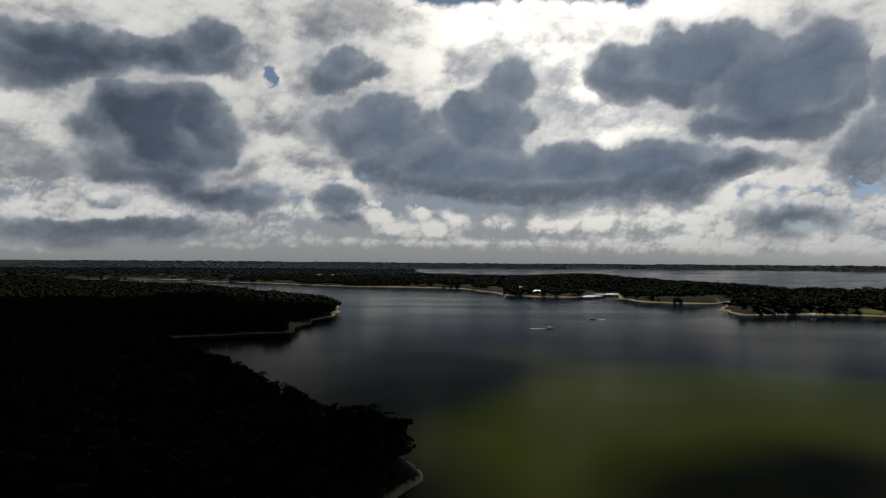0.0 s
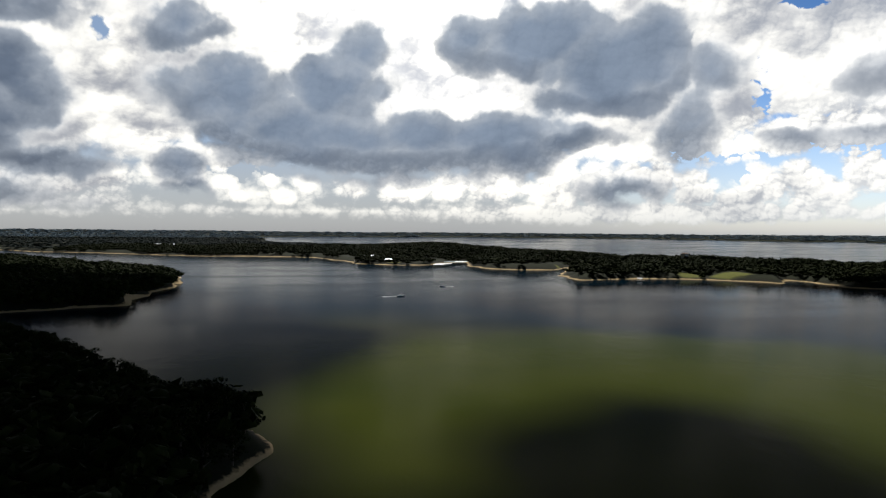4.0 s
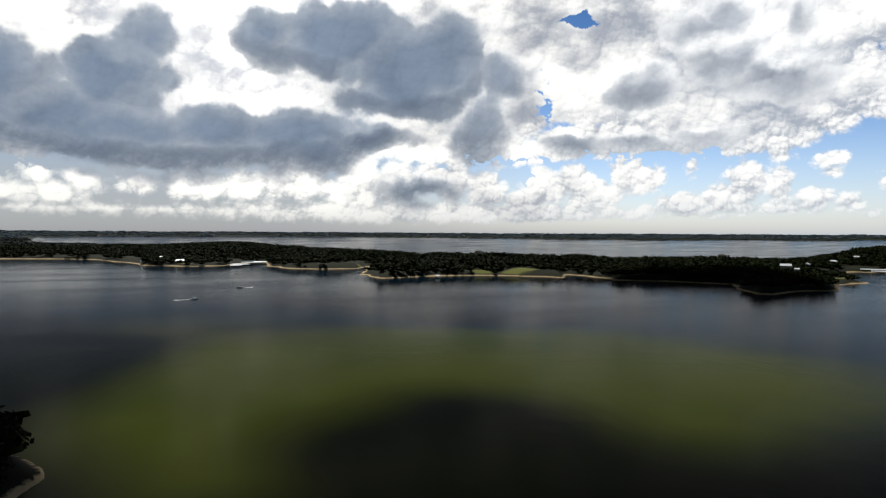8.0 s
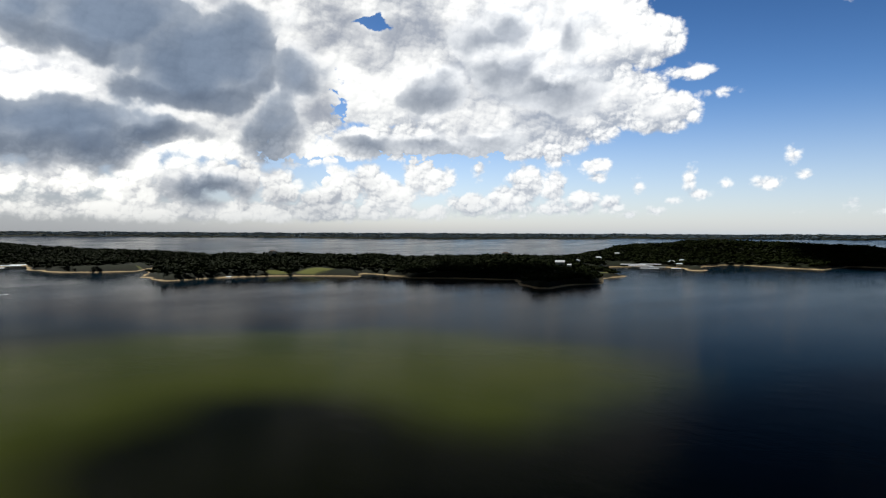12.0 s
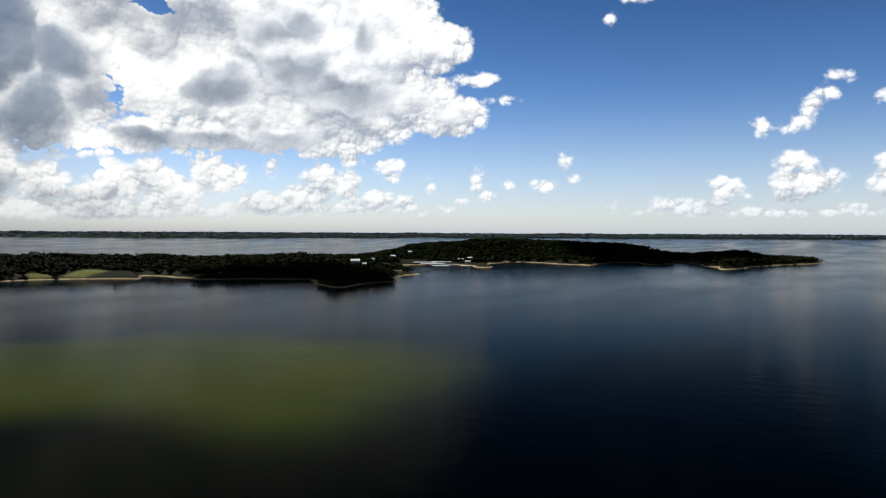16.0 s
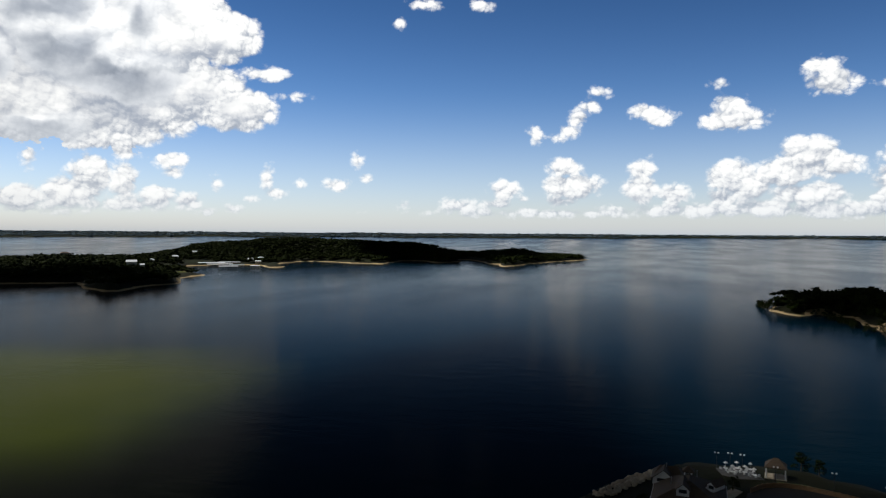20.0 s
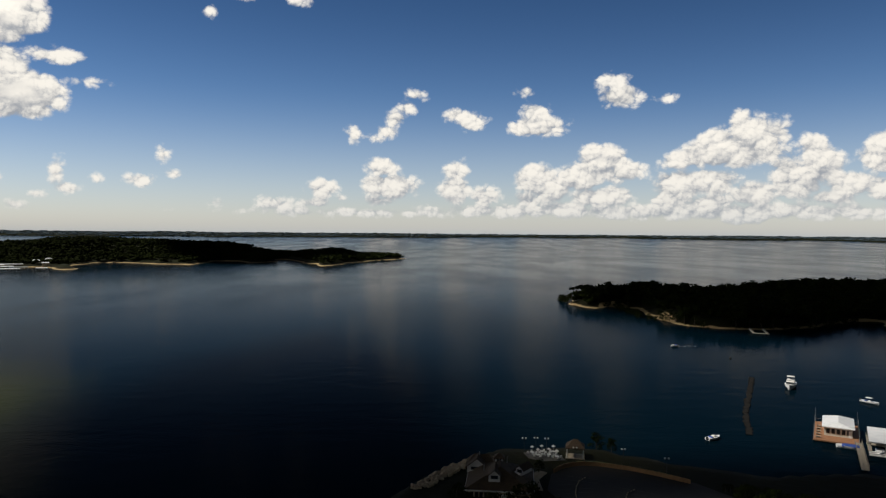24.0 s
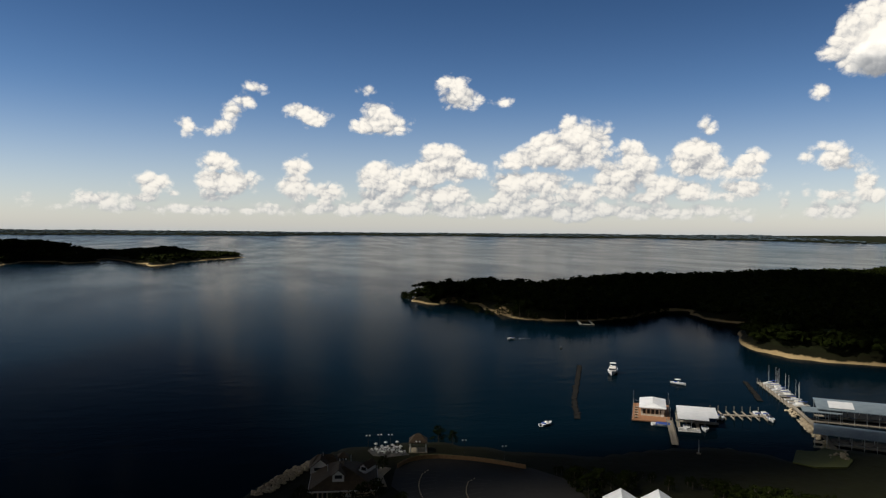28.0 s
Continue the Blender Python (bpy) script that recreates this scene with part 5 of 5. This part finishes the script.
cottage(-455, 2110, 7, 5, 4, 10, M_CREAM, M_ROOF_WHITE, "pale waterfront house across the inlet", 1)
shed(1152, 737, 24, 6, 4.6, -58, M_ROOF_WHITE, "long white covered slip at the far marina", 9)
shed(1188, 722, 20, 6, 4.6, -58, M_ROOF_WHITE, "white covered slip at the far marina", 8)
shed(1104, 690, 22, 6, 4.6, -58, M_ROOF_WHITE, "white covered slip in the marina's middle row", 8)
shed(1096, 652, 13, 5, 4.4, -59, M_ROOF_BLUE, "grey covered slip at the far marina", 5)
shed(1030, 628, 15, 6, 5.2, -59, M_ROOF_WHITE, "wide white covered slip at the marina entrance", 7)
shed(1078, 606, 8, 4, 4.2, -60, M_ROOF_WHITE, "short white covered slip off the sandy spit", 4)
shed(1446, 730, 17, 5, 4.6, -63, M_ROOF_WHITE, "white covered slip in the far cove", 7)
shed(1440, 694, 14, 5, 4.8, -64, M_ROOF_WHITE, "white covered slip at the cove's mouth", 6)
shed(192, 1240, 10, 5, 4.2, -9, M_ROOF_WHITE, "small covered slip with a white roof", 4)
shed(205, 1268, 15, 6, 4.6, -20, M_ROOF_WHITE, "covered slip with a white roof by the beach", 6)
shed(238, 1345, 19, 6, 4.6, -10, M_ROOF_BLUE, "covered slip with a grey roof by the beach", 7)
shed(258, 1372, 12, 5, 4.4, -10, M_ROOF_WHITE, "covered slip with a white roof in the cove", 5)
d = thing("beach_dock", "floating dock with a small white roof off the beach", "dock", pose(405, 868, 0, 0, 0, -25))
part("platform", boxes((-5, 5, -3, 3, .2, .6), bevel=.03), M_WOOD, d)
part("roof", hip_roof(-4.5, 3, -2.8, 2.8, 3.0, 3.8, 1.5), M_ROOF_WHITE, d)
for x in (-4, 2.5):
    for y in (-2.4, 2.4):
        part("post", rod(bmesh.new(), (x, y, .5), (x, y, 3.0), .1), M_WOOD, d)
part("gangway", boxes((-1, 1, 3, 30, .3, .6)), M_WOOD, d)


# ---- single trees ----
def leafy(seed, mat_name):
    """A crown of leaf clumps hung on lobes, and a tapered trunk with limbs; about 10 m tall."""
    rng = random.Random(seed)
    crown, trunk = bmesh.new(), bmesh.new()
    lean = Vector((rng.uniform(-.5, .5), rng.uniform(-.5, .5), 0))
    rod(trunk, (0, 0, -.8), lean * .6 + Vector((0, 0, 4.2)), .32, .17, 7)
    rod(trunk, lean * .6 + Vector((0, 0, 4.1)), lean + Vector((0, 0, 8.0)), .17, .05, 6)
    for k in range(11):
        a = k * 2.4 + rng.uniform(-.4, .4)
        z = 2.6 + 6.2 * k / 10 + rng.uniform(-.3, .5)
        r = rng.uniform(1.6, 3.6) * (1.15 - .65 * k / 10)
        c = Vector((math.cos(a) * r, math.sin(a) * r, z)) + lean * (z / 8)
        rod(trunk, lean * (z / 12) + Vector((0, 0, z * .72)), c, .08, .03, 5)
        size = rng.uniform(1.1, 1.9)
        for j in range(46):
            n = Vector((rng.gauss(0, 1), rng.gauss(0, 1), rng.gauss(.15, .8))).normalized()
            q = c + Vector((n.x * size * 1.15, n.y * size * 1.15, n.z * size * .75)) * rng.uniform(.55, 1.12)
            u = n.orthogonal().normalized() * rng.uniform(.22, .5)
            v = n.cross(u).normalized() * rng.uniform(.18, .42)
            w = n * rng.uniform(-.15, .2)
            vs = [crown.verts.new(q + p) for p in (-u, -v * .9 + w, u, v + w * .5)]
            crown.faces.new(vs)
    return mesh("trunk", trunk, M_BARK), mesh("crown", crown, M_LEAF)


TREES = [leafy(k + 20, "") for k in range(4)]


def tree(x, y, s, turn, k, label, group):
    t = thing("tree", label, "tree", pose(x, y, ground_z(x, y), 0, 0, turn) @ Matrix.Diagonal((s, s, s, 1)), group)
    for name, me in zip(("trunk", "crown"), TREES[k % 4]):
        o = new(name, me)
        o.parent = t
    return t


def plant(line, gap_, back, label, group, seed, rows=1, tall=1.0):
    rng = random.Random(seed)
    for r in range(rows):
        for x, y, a in along(line, gap_):
            k = back + r * gap_ * .8 + rng.uniform(-.25, .25) * gap_
            px_, py_ = x - math.sin(radians(a)) * k + rng.uniform(-1, 1), y + math.cos(radians(a)) * k
            tree(px_, py_, tall * rng.uniform(.75, 1.15), rng.uniform(0, 360), rng.randrange(4), label, group)


plant([(-25, 165), (-18, 182), (-17, 200), (-23, 213), (-36, 226), (-50, 240), (-57, 262), (-82, 298), (-116, 340), (-180, 424)], 6.0, 6.0, "dark leafy oak at the edge of the headland", "oaks on the headland", 1, 2)
plant([(660, -130), (600, -130), (590, -165), (506, -164), (460, -188), (462, -240), (490, -284)], 8.0, -12.0, "dark oak above the cape's sandy bank", "oaks on the cape", 2, 1, .95)
for i, (x, y, s) in enumerate(((139.5, -17.0, .62), (142.0, -20.5, .60), (138.5, -7.0, .55), (164.6, -25.2, .34), (184.5, -43.5, .55), (182, -47, .42), (136, -24, .5), (133, -12, .7), (143.5, -5.0, .5))):
    tree(x, y, s, i * 47, i, "dark leafy oak beside the lodge and drive", "oaks by the lodge")
rng_ = random.Random(8)
for k in range(620):
    x, y = rng_.uniform(92, 172), rng_.uniform(-170, -62)
    if math.hypot(x - 137, y + 149) < 13 or math.hypot(x - 148, y + 118) < 8 or (x > 112 and -90 < y < -60 and x < 136) or (x > 128 and y > -64):
        continue
    sd_ = float(shore(np.array([x]), np.array([y]))[0][0])
    room = (60 - .325 * math.hypot(x, y) - GROUND) / 10.5
    if sd_ < 5 or room < .16:
        continue
    tree(x, y, min(room, .85) * rng_.uniform(.75, 1.0), rng_.uniform(0, 360), k, "dark leafy oak on the wooded resort shore", "oaks on the resort shore")


def flagpole(x, y):
    t = thing("flagpole", "white flagpole on a small base by the shore", "pole", pose(x, y, ground_z(x, y)))
    part("pole", rod(bmesh.new(), (0, 0, 0), (0, 0, 3.6), .07, .04), M_WHITE, t)
    part("base", boxes((-.4, .4, -.4, .4, -.2, .3), bevel=.04), M_STONE, t)


flagpole(158.5, -106.8)


def buoy(x, y):
    t = thing("buoy", "small dark mooring buoy afloat in the bay", "buoy", pose(x, y, 0), "mooring buoys")
    bm = bmesh.new()
    bmesh.ops.create_icosphere(bm, subdivisions=2, radius=.7)
    part("float", bm, M_DARK, t)
    part("ring", rod(bmesh.new(), (0, 0, .5), (0, 0, 1.1), .12, .08), M_STEEL, t)


buoy(341.0, -146.5)
buoy(213.5, -179.0)
